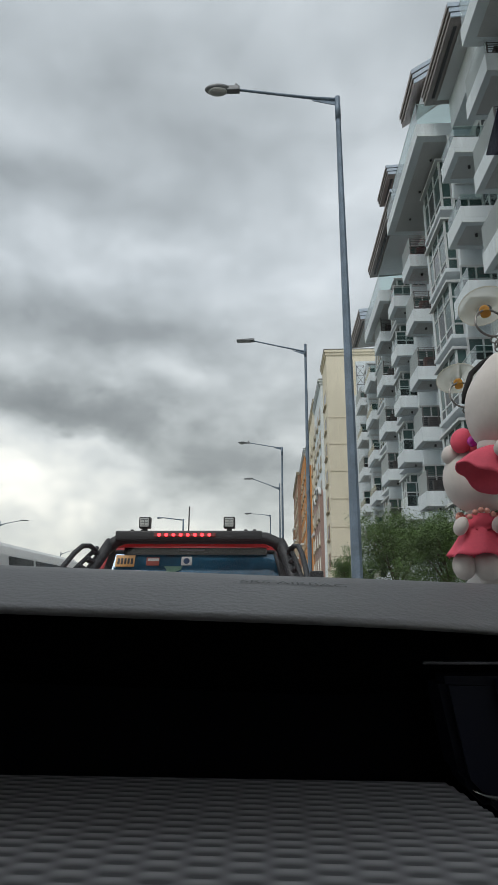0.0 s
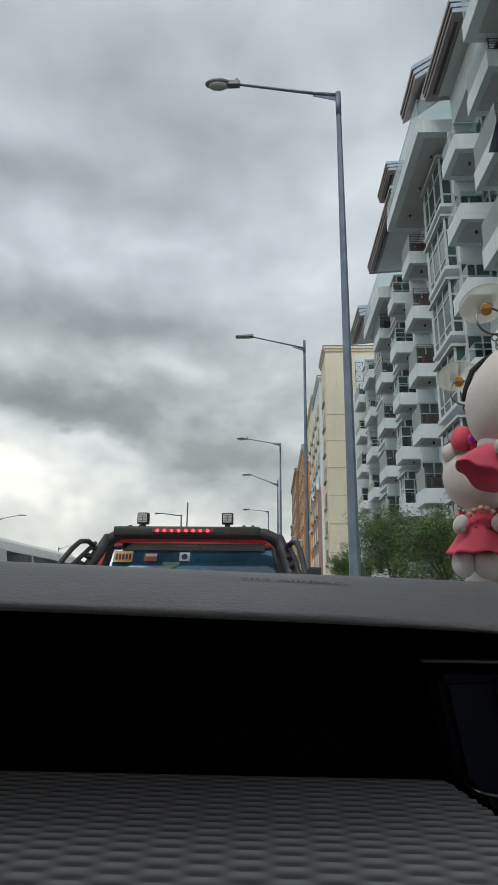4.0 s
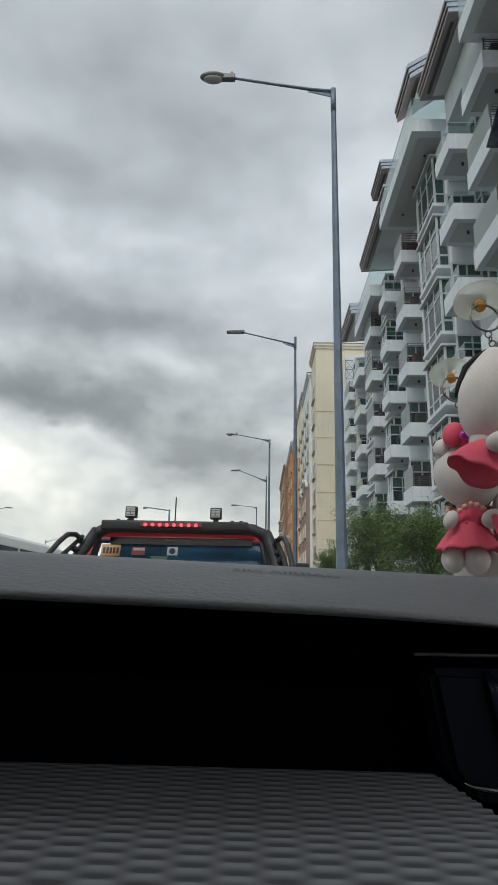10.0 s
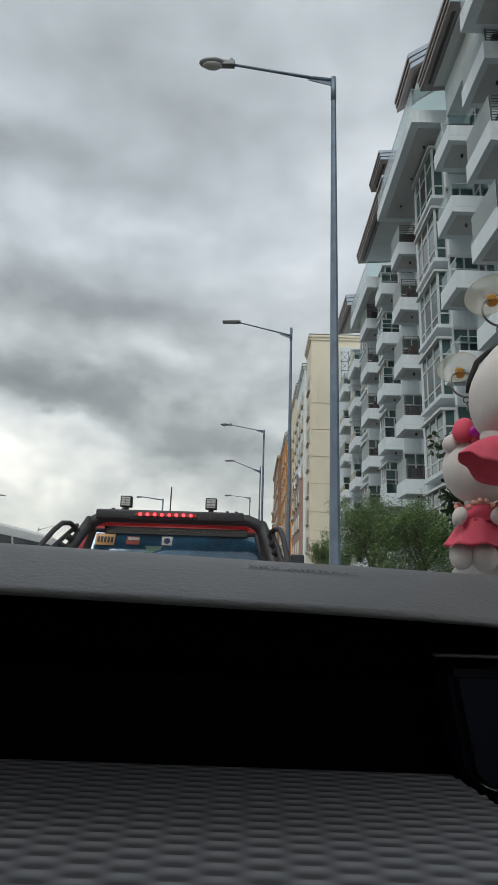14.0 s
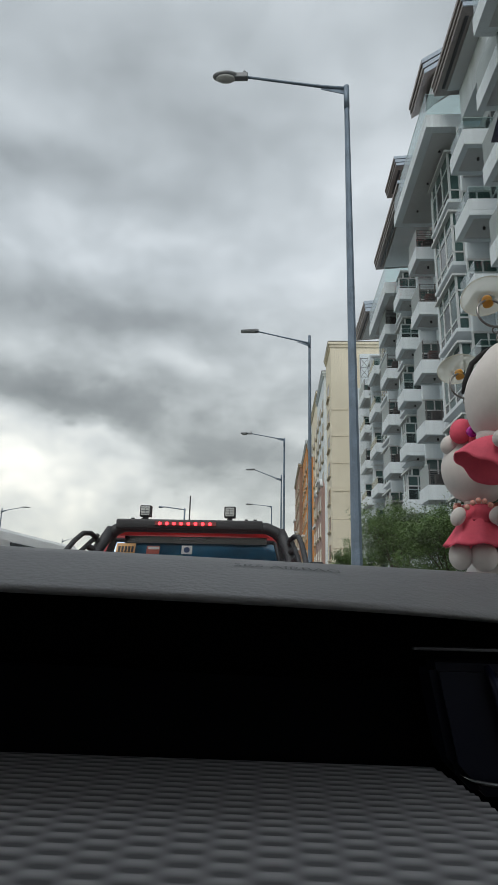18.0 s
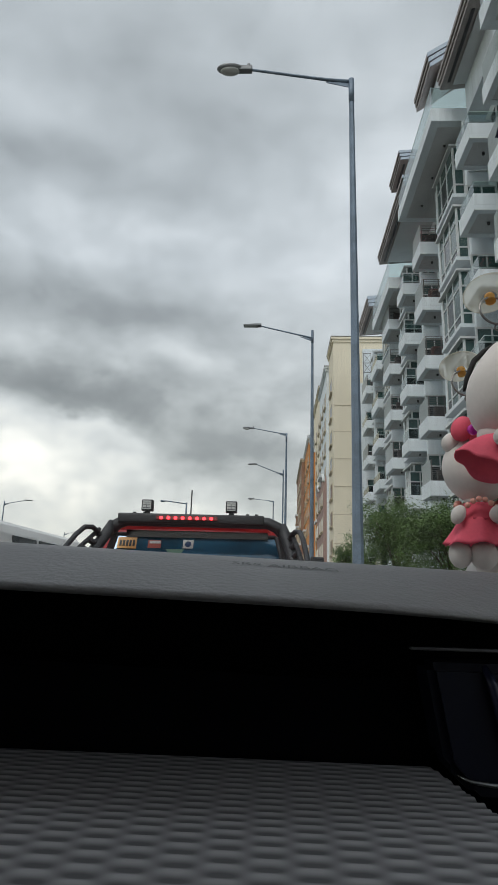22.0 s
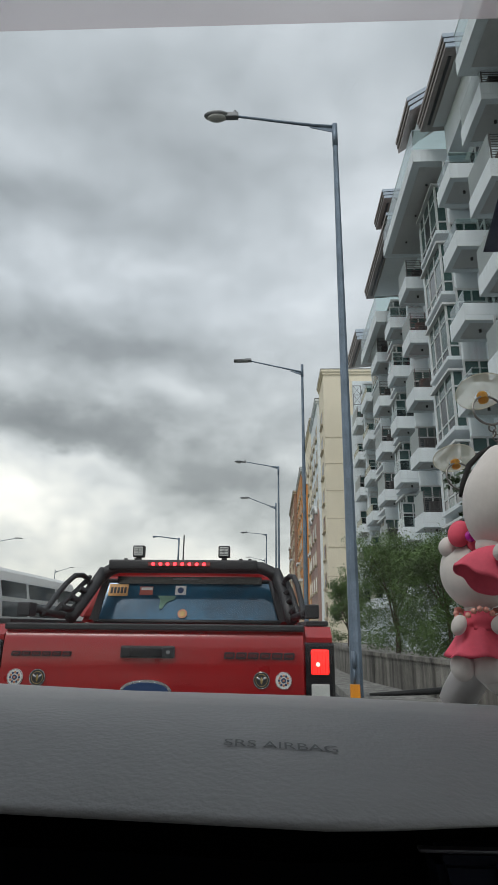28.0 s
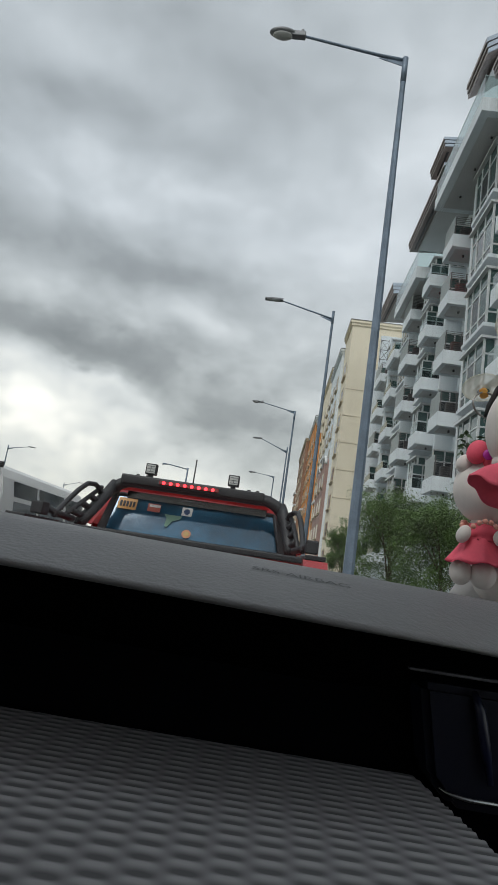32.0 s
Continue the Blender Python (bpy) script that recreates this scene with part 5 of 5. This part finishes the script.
for sd in (-1, 1):
    part("tail_light", boxm(sd * 0.80 - 0.05, sd * 0.80 + 0.05, -0.02, 0.03, 0.85, 1.15, 0.01), M_TAILOFF, van, "red tail light")
    for wy in (0.9, 4.1):
        bm = bmesh.new()
        disc(bm, (sd * 0.75, wy, 0.34), 0.34, 0.22, "x", 28)
        wh = part("wheel", bm, M_RUBBER, van)
        bm = bmesh.new()
        disc(bm, (sd * 0.865, wy, 0.34), 0.20, 0.02, "x", 20)
        part("rim", bm, M_RIM, wh)
bm = bmesh.new()
prism(bm, [(-0.08, 1.86), (-0.10, 1.90), (0.02, 2.02), (0.16, 2.075), (0.16, 1.98), (0.03, 1.86)], "x", -0.70, 0.70)
bmesh.ops.bevel(bm, geom=list(bm.edges), offset=0.012, segments=2, affect="EDGES")
part("roof_spoiler", bm, M_BLACKPL, van, "black plastic rear spoiler")

# ---------------------------------------------------------------- own car: cabin and dashboard
car = thing("car_interior", (-0.36, 0.0, 0.0), "car cabin with a grained grey dashboard seen from the front seat", "car")
CX = -0.36


def cp(name, bm, m, label="", par=None, smooth=False):
    """A piece of the cabin, given in world metres."""
    o = part(name, bm, m, par or car, label, smooth)
    if par is None:
        o.location = (-CX, 0, 0)
    return o


def pad_profile(x):
    zl = 1.1562 - 0.026 * x - 0.10 * max(0.0, x - 0.02) ** 2
    zc = 1.1922 - 0.037 * x
    up = zc - zl
    w = min(1.0, max(0.30, (0.19 - x) / 0.33))    # towards the middle of the car the crest lies nearer
    pts = [(0.52, zl - 0.020), (0.470, zl - 0.006), (0.437, zl), (0.4295, zl + 0.03 * up), (0.4285, zl + 0.07 * up), (0.434, zl + 0.135 * up),
            (0.455, zl + 0.28 * up), (0.490, zl + (0.48 + 0.03 * w) * up), (0.530, zl + (0.68 + 0.06 * w) * up), (0.575, zl + 0.86 * up), (0.612, zl + (0.96 - 0.10 * w) * up),
            (0.645, zc - 0.0065 * w), (0.70, zc - 0.003 - 0.0085 * w), (0.80, zc - 0.008 - 0.006 * w), (0.95, zc - 0.020 - 0.008 * w), (1.58, zc - 0.105 - 0.012 * w),
            (1.58, zc - 0.16), (0.56, zl - 0.05)]
    back = min(1.0, max(0.0, (x - 0.05) / 0.17))
    back = 0.022 + 0.050 * back * back * (3 - 2 * back)      # the lip draws back towards the door
    out = []
    for y, z in pts:
        f = back * min(1.0, max(0.0, (0.612 - y) / 0.16))
        out.append((y + f, 1.16 + (z - 1.16) * (y + f - 0.12) / (y - 0.12) if f else z))
    return out


bm = bmesh.new()
rows = []
NX = 44
for i in range(NX + 1):
    x = -1.12 + (0.41 + 1.12) * i / NX
    rows.append([bm.verts.new((x, y, z)) for y, z in pad_profile(x)])
for u, v in zip(rows, rows[1:]):
    for k in range(len(u)):
        kk = (k + 1) % len(u)
        # underside faces blackened: the shade under the lip put into colour
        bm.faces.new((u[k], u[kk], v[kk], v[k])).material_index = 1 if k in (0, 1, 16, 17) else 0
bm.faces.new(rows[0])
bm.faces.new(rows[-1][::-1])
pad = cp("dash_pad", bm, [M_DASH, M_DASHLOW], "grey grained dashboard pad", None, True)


def pad_height(x, y):
    """Top of the pad at a place."""
    pr = pad_profile(x)[3:15]
    for (ya, za), (yb, zb) in zip(pr, pr[1:]):
        if ya <= y <= yb:
            return za + (zb - za) * (y - ya) / (yb - ya)
    return pr[-1][1]


me = letters("SRS AIRBAG", 0.0136, 0.0)
for v in me.vertices:
    px_, py_ = 0.0065 + v.co.x, 0.527 + v.co.y
    v.co = (px_, py_, pad_height(px_, py_) + 0.0006)
me.materials.append(mat("embossed_grey", (0.105, 0.108, 0.11), 0.6))
wr = part("embossed_writing", me, None, pad, "small dark embossed letters")

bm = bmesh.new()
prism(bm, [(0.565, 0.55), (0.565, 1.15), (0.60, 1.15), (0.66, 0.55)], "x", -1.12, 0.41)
cp("lower_fascia", bm, M_DASHLOW, "lower dashboard with its shade painted black")

# the woven shelf below the pad
NU, NV = 420, 250
X0, X1, Y0, Y1 = -0.62, 0.27, 0.28, 0.562
vs, fs = [], []
for j in range(NV + 1):
    for i in range(NU + 1):
        x, y = X0 + (X1 - X0) * i / NU, Y0 + (Y1 - Y0) * j / NV
        u, v = x * math.pi / 0.0180, y * math.pi / 0.0047
        hgt = 0.0006 * min(1.0, (0.562 - y) / 0.08) * math.cos(u) * math.cos(v)
        round_off = -0.02 * max(0.0, (y - 0.535) / 0.027) ** 2
        # near edge bent down to darken it: shade put into the shape
        roll_off = -1.8 * max(0.0, 0.43 - y) ** 2
        vs.append((x, y, 1.06 + hgt + round_off + roll_off))
n = NU + 1
for j in range(NV):
    for i in range(NU):
        x, y = X0 + (X1 - X0) * (i + 0.5) / NU, Y0 + (Y1 - Y0) * (j + 0.5) / NV
        if x > 0.130 + (0.565 - y) * 0.15:
            continue
        fs.append((j * n + i, j * n + i + 1, (j + 1) * n + i + 1, (j + 1) * n + i))
me = bpy.data.meshes.new("woven_shelf")
me.from_pydata(vs, [], fs)
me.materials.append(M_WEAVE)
me.shade_smooth()
ws = new("woven_shelf", me)
ws.parent, ws.location = car, (-CX, 0, 0)
ws["label"] = "dark grey woven shelf under the dashboard"
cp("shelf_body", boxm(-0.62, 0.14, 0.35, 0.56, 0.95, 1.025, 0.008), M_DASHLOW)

bm = bmesh.new()
box(bm, 0.118, 0.40, 0.505, 0.512, 1.1310, 1.1328, 0, 0.0006)
cp("trim_strip", bm, M_DULL, "thin glossy trim strip")
bm = bmesh.new()
prism(bm, [(0.158, 1.046), (0.142, 1.062), (0.132, 1.122), (0.40, 1.122), (0.40, 1.046)], "y", 0.527, 0.60)
bmesh.ops.bevel(bm, geom=list(bm.edges), offset=0.005, segments=2, affect="EDGES")
vb = cp("side_vent", bm, M_NAVY, "dark navy vent housing")
bm = bmesh.new()
tube(bm, [(0.146, 0.522, 1.0600), (0.153, 0.519, 1.0572), (0.165, 0.518, 1.0560), (0.30, 0.518, 1.0555)], [0.0006, 0.0014, 0.0017, 0.0017], 8)
cp("vent_trim", bm, M_SILVER, "thin curved trim", vb)
# tube added as a painted highlight on the housing's edge
bm = bmesh.new()
tube(bm, [(0.167, 0.526, 1.1215), (0.171, 0.523, 1.110), (0.175, 0.522, 1.090), (0.180, 0.522, 1.066)], [0.002, 0.0035, 0.0035, 0.002], 8)
cp("vent_glint", bm, M_NAVYGLINT, "painted glint along the vent edge", vb)

for s in (-1, 1):
    for wy in (-1.25, 1.55):
        bm = bmesh.new()
        disc(bm, (s * 0.72 - 0.355, wy, 0.31), 0.31, 0.19, "x", 28)
        cp("wheel", bm, M_RUBBER)
bm = bmesh.new()
prism(bm, [(1.742, 0.35), (1.742, 1.04), (2.25, 0.95), (2.45, 0.82), (2.45, 0.35)], "x", -1.19, 0.48)
bmesh.ops.bevel(bm, geom=list(bm.edges), offset=0.03, segments=2, affect="EDGES")
cp("bonnet", bm, M_BLACKGL)

# shell: floor, doors, pillars, roof, glass all round
cp("floor_pan", boxm(-1.14, 0.44, -1.7, 1.58, 0.22, 0.30), M_SEAT)
for s, x0, x1 in ((-1, -1.20, -1.13), (1, 0.42, 0.49)):
    bm = bmesh.new()
    box(bm, x0, x1, -1.7, 1.60, 0.30, 1.02)
    d = cp("door_panel", bm, M_DASHLOW)
    g = cp("side_glass", boxm((x0 + x1) / 2 - 0.004, (x0 + x1) / 2 + 0.004, -0.5, 0.95, 1.022, 1.655), G_CLEAR, "clear front side glass")
    g.visible_shadow = False
    cp("side_glass", boxm((x0 + x1) / 2 - 0.004, (x0 + x1) / 2 + 0.004, -1.5, -0.6, 1.022, 1.655), G_TINT, "unseen side glass, tint added to dim the cabin")
    cp("centre_pillar", boxm(x0, x1, -0.6, -0.5, 1.022, 1.655), M_LINER)
    bm = bmesh.new()
    xm = (x0 + x1) / 2
    tube(bm, [(xm, 1.60, 1.10), (xm, 1.00, 1.40), (xm - s * 0.03, 0.39, 1.72)], [0.04, 0.035, 0.035], 8)
    cp("front_pillar", bm, M_LINER)
    cp("roof_rail", boxm(x0, x1, -1.7, 0.40, 1.658, 1.725), M_LINER)
    cp("rear_pillar", boxm(x0, x1, -1.7, -1.5, 1.022, 1.655), M_LINER)
cp("headliner", boxm(-1.20, 0.49, -1.7, 0.400, 1.728, 1.79, 0.01), M_LINER, "pale grey headliner")
bm = bmesh.new()
prism(bm, [(0.400, 1.7180), (0.4625, 1.6867), (0.4625, 1.6893), (0.400, 1.7206)], "x", -1.12, 0.41)
g = cp("shade_band", bm, G_BAND, "pale translucent band along the windshield top")
g.visible_shadow = False
cp("tail_panel", boxm(-1.20, 0.49, -1.78, -1.702, 0.30, 1.10), M_DASHLOW)
cp("rear_glass", boxm(-1.12, 0.41, -1.75, -1.742, 1.102, 1.72), G_TINT, "unseen rear glass, tint added to dim the cabin")
bm = bmesh.new()
prism(bm, [(1.715, 1.0660), (0.395, 1.7260), (0.395, 1.7315), (1.715, 1.0715)], "x", -1.14, 0.43)
g = cp("windshield", bm, G_CLEAR, "clear windshield")
g.visible_shadow = False
bm = bmesh.new()
tube(bm, [(0.270, 1.675, 1.0990), (0.32, 1.672, 1.1015), (0.38, 1.67, 1.1055), (0.44, 1.67, 1.1100)], [0.003, 0.005, 0.007, 0.008], 8)
cp("wiper_blade", bm, M_RUBBER, "black wiper blade at rest")
bm = bmesh.new()
prism(bm, [(1.64, 1.00), (1.64, 1.045), (1.66, 1.055), (1.74, 1.050), (1.74, 1.00)], "x", -1.14, 0.43)
cp("cowl", bm, M_BLACKPL, "black plastic cowl under the windshield")
cp("bulkhead", boxm(-1.14, 0.43, 1.585, 1.62, 0.30, 1.045), M_DASHLOW)
for x in (-0.72, 0.02):
    bm = bmesh.new()
    box(bm, x - 0.24, x + 0.24, -0.75, -0.20, 0.42, 0.62, 0, 0.05)
    box(bm, x - 0.24, x + 0.24, -0.95, -0.76, 0.60, 1.18, 0, 0.05)
    cp("seat", bm, M_SEAT, "dark fabric seat")

# ---------------------------------------------------------------- registration stickers on the windshield
def on_glass(x, y, off=0.0):
    """A place on the inner face of the windshield."""
    return Vector((x, y - 0.447 * off, 1.7260 - (y - 0.395) * 0.5 - 0.894 * off))


st = thing("windshield_sticker", (0, 0, 0), "dark framed registration sticker on the inside of the windshield", "sticker")
for k, (y0, y1) in enumerate(((0.637, 0.5371), (0.5307, 0.4373))):
    def sp(name, x0, x1, a, b, o, m, label=""):
        bm = bmesh.new()
        vs = [bm.verts.new(on_glass(x, y, o + e)) for e in (0, 0.0004) for x, y in ((x0, a), (x1, a), (x1, b), (x0, b))]
        bm.faces.new(vs[:4]), bm.faces.new(vs[:3:-1])
        for i in range(4):
            bm.faces.new((vs[i], vs[(i + 1) % 4], vs[4 + (i + 1) % 4], vs[4 + i]))
        return part(name, bm, m, st, label)
    sp("sticker_border", 0.2444, 0.2591, y0, y1, 0.002, G_BORDER, "dark navy border")
    sp("sticker_border", 0.2594, 0.3711, y0, y0 - 0.005, 0.002, G_BORDER, "dark navy border")
    sp("sticker_face", 0.2594, 0.3711, y0 - 0.0053, y1, 0.002, G_FACE, "grey blue printed film")
    if k == 0:
        sp("number_bar", 0.279, 0.3609, 0.596, 0.573, 0.0035, M_INK, "dark bar of large writing")
        bm = bmesh.new()
        ring(bm, on_glass(0.2892, 0.619, 0.0038), 0.0109, 0.0012, pose(0, 0, 0, -26.57), 0, 28, 6)
        part("printed_ring", bm, M_BLUE, st, "printed ring")
        for k2 in range(3):
            sp("number_bar", 0.2826 + 0.0054 * k2, 0.2851 + 0.0054 * k2, 0.6235, 0.6146, 0.0038, M_STRED, "red bar of writing")
        for text, x, y, s, m in (("PRIVATE", 0.2713, 0.635, 0.0134, M_INK), ("EMERGENCY", 0.2739, 0.6069, 0.0059, M_INK)):
            me = letters(text, s, 0.0002)
            me.materials.append(m)
            w = part("writing", me, None, st, "printed letters")
            w.matrix_local = Matrix.Translation(on_glass(x, y, 0.0042)) @ pose(0, 0, 0, 153.43)

# ---------------------------------------------------------------- suction cups and plush dolls
def suction_cup(x, y, R, label):
    t = thing("suction_cup", on_glass(x, y, 0.001), label, "suction cup", "suction cups on the windshield")
    ax = Vector((0, -0.447, -0.894))
    turn = Vector((0, 0, 1)).rotation_difference(ax).to_matrix().to_4x4()
    bm = bmesh.new()
    prof = [(R, 0.0), (R * 0.985, 0.0010), (R * 0.93, 0.0014), (R * 0.7, 0.0022), (R * 0.42, 0.0035), (R * 0.33, 0.0060), (R * 0.30, 0.0090)]
    seg = 36
    rr = [[bm.verts.new(turn @ Vector((r * math.cos(a), r * math.sin(a), h))) for a in [2 * math.pi * k / seg for k in range(seg)]] for r, h in prof]
    for u, v in zip(rr, rr[1:]):
        for k in range(seg):
            bm.faces.new((u[k], u[(k + 1) % seg], v[(k + 1) % seg], v[k]))
    part("cup", bm, G_CUP, t, "clear yellowed plastic cup", True)
    bm = bmesh.new()
    ring(bm, turn @ Vector((0, 0, 0.0008)), R * 0.985, 0.0007, turn, 0, 36, 6)
    part("rim", bm, G_RIM, t, "yellowed thicker rim")
    bm = bmesh.new()
    ball(bm, turn @ Vector((0, 0, 0.0085)), (R * 0.22, R * 0.22, R * 0.22), 0, 14)
    tube(bm, [turn @ Vector((0, 0, 0.006)), turn @ Vector((0, 0, 0.016))], [R * 0.15, R * 0.21], 12)
    part("plug", bm, G_AMBER, t, "amber plastic plug")
    bm = bmesh.new()
    ring(bm, turn @ Vector((0, 0, 0.013)) + Vector((0.0026, -0.005, -0.0166)), 0.0186, 0.0014, pose(0, 0, 0, 82, 0, 8))
    part("ring", bm, M_STEEL, t, "dark steel key ring")
    bm = bmesh.new()
    base = turn @ Vector((0, 0, 0.013)) + Vector((0.005, -0.005, -0.0385))
    for k in range(5):
        ring(bm, base + Vector((0.0019 * k, 0, -0.0058 * k)), 0.0041, 0.0009, pose(0, 0, 0, 90, 0, 90 * (k % 2)), 0, 12, 6)
    part("chain", bm, M_STEEL, t, "short chain")
    return t


suction_cup(0.2873, 0.8008, 0.0295, "clear suction cup with an amber plug and key ring")
suction_cup(0.2815, 0.907, 0.0275, "clear suction cup with an amber plug and thin ring")


def skirt(bm, c, r0, r1, h, folds, mi, tilt=None):
    """A flared cloth skirt with folds, open below and with thickness."""
    seg = 48
    m = Matrix.Translation(c) @ (tilt or Matrix.Identity(4))
    rows = []
    for j in range(8):
        u = j / 7
        row = []
        for k in range(seg):
            a = 2 * math.pi * k / seg
            r = r0 + (r1 - r0) * u ** 1.2 + 0.10 * (r1 - r0) * u * math.cos(folds * a)
            row.append(bm.verts.new(m @ Vector((r * math.cos(a), r * math.sin(a) * 0.85, -h * u + 0.05 * h * u * math.cos(folds * a + 1)))))
        rows.append(row)
    inner = [bm.verts.new(m @ Vector((math.cos(2 * math.pi * k / seg) * r1 * 0.9, math.sin(2 * math.pi * k / seg) * r1 * 0.76, -h * 0.93))) for k in range(seg)]
    rows.append(inner)
    rows.append([bm.verts.new(m @ Vector((math.cos(2 * math.pi * k / seg) * r0 * 0.8, math.sin(2 * math.pi * k / seg) * r0 * 0.7, -h * 0.2))) for k in range(seg)])
    for u, v in zip(rows, rows[1:]):
        for k in range(seg):
            f = bm.faces.new((u[k], u[(k + 1) % seg], v[(k + 1) % seg], v[k]))
            f.material_index, f.smooth = mi, True
    bm.faces.new(rows[0][::-1]).material_index = mi
    bm.faces.new(rows[-1]).material_index = mi


def cape(bm, c, r, h, dip, mi):
    """A short cloth cape: high at its two tips, hanging lower before and behind, with a thick edge."""
    seg, m, rows = 64, Matrix.Translation(c), []
    for inset in (0.0, 0.0016):
        for j in range(1, 13):
            u = (j if inset == 0.0 else 13 - j) / 12
            row = []
            for k in range(seg):
                a = 2 * math.pi * k / seg
                q = (r - inset) * math.sin(u * 1.40) * (1 + 0.035 * u ** 3 * math.cos(9 * a + 0.6)) * (1 + 0.10 * u ** 6)
                drop = (h - inset) * (1 - math.cos(u * 1.45)) + inset - dip * u ** 3 * (2 * math.sqrt(math.cos(a) ** 2 + 0.02) - 1) + 0.0070 * u ** 3 * max(0.0, math.sin(a)) + 0.0012 * u ** 2 * math.cos(9 * a + 1.4)
                row.append(bm.verts.new(m @ Vector((q * math.cos(a), q * 0.62 * math.sin(a) * (1 - u + u * abs(math.sin(a)) ** 0.3), -drop))))
            rows.append(row)
    for u, v in zip(rows, rows[1:]):
        for k in range(seg):
            f = bm.faces.new((u[k], u[(k + 1) % seg], v[(k + 1) % seg], v[k]))
            f.material_index, f.smooth = mi, True
    for f in (bm.faces.new(rows[0][::-1]), bm.faces.new(rows[-1])):
        f.material_index = mi


def egg(bm, c, r, mi, lean=0.0):
    """A stuffed head: round below, drawn to a soft point above, narrowing to the neck."""
    g = bmesh.ops.create_uvsphere(bm, u_segments=36, v_segments=28, radius=1.0)
    for v in g["verts"]:
        x, y, z = v.co
        k = 1 - (0.26 * z * z if z > 0 else 0.10 * z * z)
        v.co = (c[0] + x * r[0] * k + lean * z * r[2], c[1] + y * r[1] * k, c[2] + z * r[2] * (1.06 if z > 0 else 1.0) + 0.0012 * math.sin(5 * x) * math.cos(4 * z))
        for f in v.link_faces:
            f.material_index, f.smooth = mi, True


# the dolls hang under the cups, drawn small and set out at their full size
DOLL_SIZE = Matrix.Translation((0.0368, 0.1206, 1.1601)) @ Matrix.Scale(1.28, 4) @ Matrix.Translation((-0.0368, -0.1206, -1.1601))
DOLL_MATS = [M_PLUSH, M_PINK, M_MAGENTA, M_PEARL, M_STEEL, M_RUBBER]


def small_doll():
    bm = bmesh.new()
    ball(bm, (0.2190, 0.673, 1.2780), (0.0312, 0.0280, 0.0325), 0, 32)
    ball(bm, (0.2175, 0.673, 1.2470), (0.0115, 0.0115, 0.0110), 0, 16)
    ball(bm, (0.1965, 0.668, 1.3000), (0.0105, 0.0085, 0.0095), 0, 16, pose(0, 0, 0, 0, -30))
    ball(bm, (0.2020, 0.655, 1.3100), (0.0100, 0.0080, 0.0120), 1, 20, pose(0, 0, 0, 0, 22))
    ball(bm, (0.2135, 0.653, 1.2990), (0.0060, 0.0065, 0.0110), 1, 16, pose(0, 0, 0, 0, -18))
    ball(bm, (0.2075, 0.643, 1.3062), (0.0048, 0.0045, 0.0050), 2, 14)
    skirt(bm, (0.2175, 0.672, 1.2450), 0.0125, 0.0165, 0.0160, 6, 1)
    skirt(bm, (0.2155, 0.672, 1.2320), 0.0150, 0.0300, 0.0245, 8, 1)
    for k in range(24):
        a = 2 * math.pi * k / 24
        ball(bm, (0.2175 + 0.0195 * math.cos(a), 0.670 + 0.0175 * math.sin(a), 1.2420 + 0.0045 * math.sin(3 * a + 0.6)), 0.0026, 3, 8)
    ball(bm, (0.1960, 0.660, 1.2330), (0.0062, 0.0065, 0.0090), 0, 14, pose(0, 0, 0, 0, 25))
    ball(bm, (0.2310, 0.652, 1.2335), (0.0110, 0.0085, 0.0088), 0, 16, pose(0, 0, 0, 0, -12))
    ball(bm, (0.1995, 0.672, 1.1995), (0.0102, 0.0110, 0.0125), 0, 18)
    ball(bm, (0.2185, 0.668, 1.1990), (0.0122, 0.0120, 0.0132), 0, 18)
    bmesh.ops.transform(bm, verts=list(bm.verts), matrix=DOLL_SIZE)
    return solo("plush_doll", bm, DOLL_MATS, "small white plush doll in a pink dress under a suction cup", "doll", "", "dolls hung at the windshield")


def big_doll():
    bm = bmesh.new()
    egg(bm, (0.2262, 0.622, 1.3345), (0.0280, 0.0290, 0.0440), 0, 0.14)
    tube(bm, [(0.2290, 0.632, 1.3830), (0.2185, 0.632, 1.3760), (0.2085, 0.632, 1.3660), (0.2010, 0.632, 1.3480), (0.1985, 0.632, 1.3380)], [0.0016, 0.0022, 0.0026, 0.0022, 0.0012], 8, 5)
    ball(bm, (0.2530, 0.634, 1.3640), (0.0065, 0.0075, 0.0090), 1, 16, pose(0, 0, 0, 0, -30))
    ball(bm, (0.2170, 0.622, 1.2950), (0.0130, 0.0130, 0.0110), 0, 18)
    cape(bm, (0.2165, 0.612, 1.2945), 0.0325, 0.0285, 0.0100, 1)
    ball(bm, (0.2175, 0.590, 1.2868), (0.0118, 0.0090, 0.0088), 0, 18, pose(0, 0, 0, 0, -14))
    ball(bm, (0.2450, 0.624, 1.2520), (0.0085, 0.0085, 0.0150), 0, 16, pose(0, 0, 0, 0, -12))
    ball(bm, (0.2480, 0.668, 1.2330), (0.0120, 0.0140, 0.0330), 0, 20)
    ball(bm, (0.2480, 0.700, 1.1935), (0.0270, 0.0200, 0.0210), 0, 24)
    tube(bm, [(0.2290, 0.6450, 1.2350), (0.2288, 0.6350, 1.2230), (0.2295, 0.6230, 1.2110), (0.2300, 0.6147, 1.1928), (0.2330, 0.6100, 1.1790)], [0.0030, 0.0042, 0.0044, 0.0044, 0.0044], 8, 1)
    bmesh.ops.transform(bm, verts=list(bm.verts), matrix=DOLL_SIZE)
    return solo("plush_doll", bm, DOLL_MATS, "larger white plush doll in a pink cape under a suction cup", "doll", "", "dolls hung at the windshield")


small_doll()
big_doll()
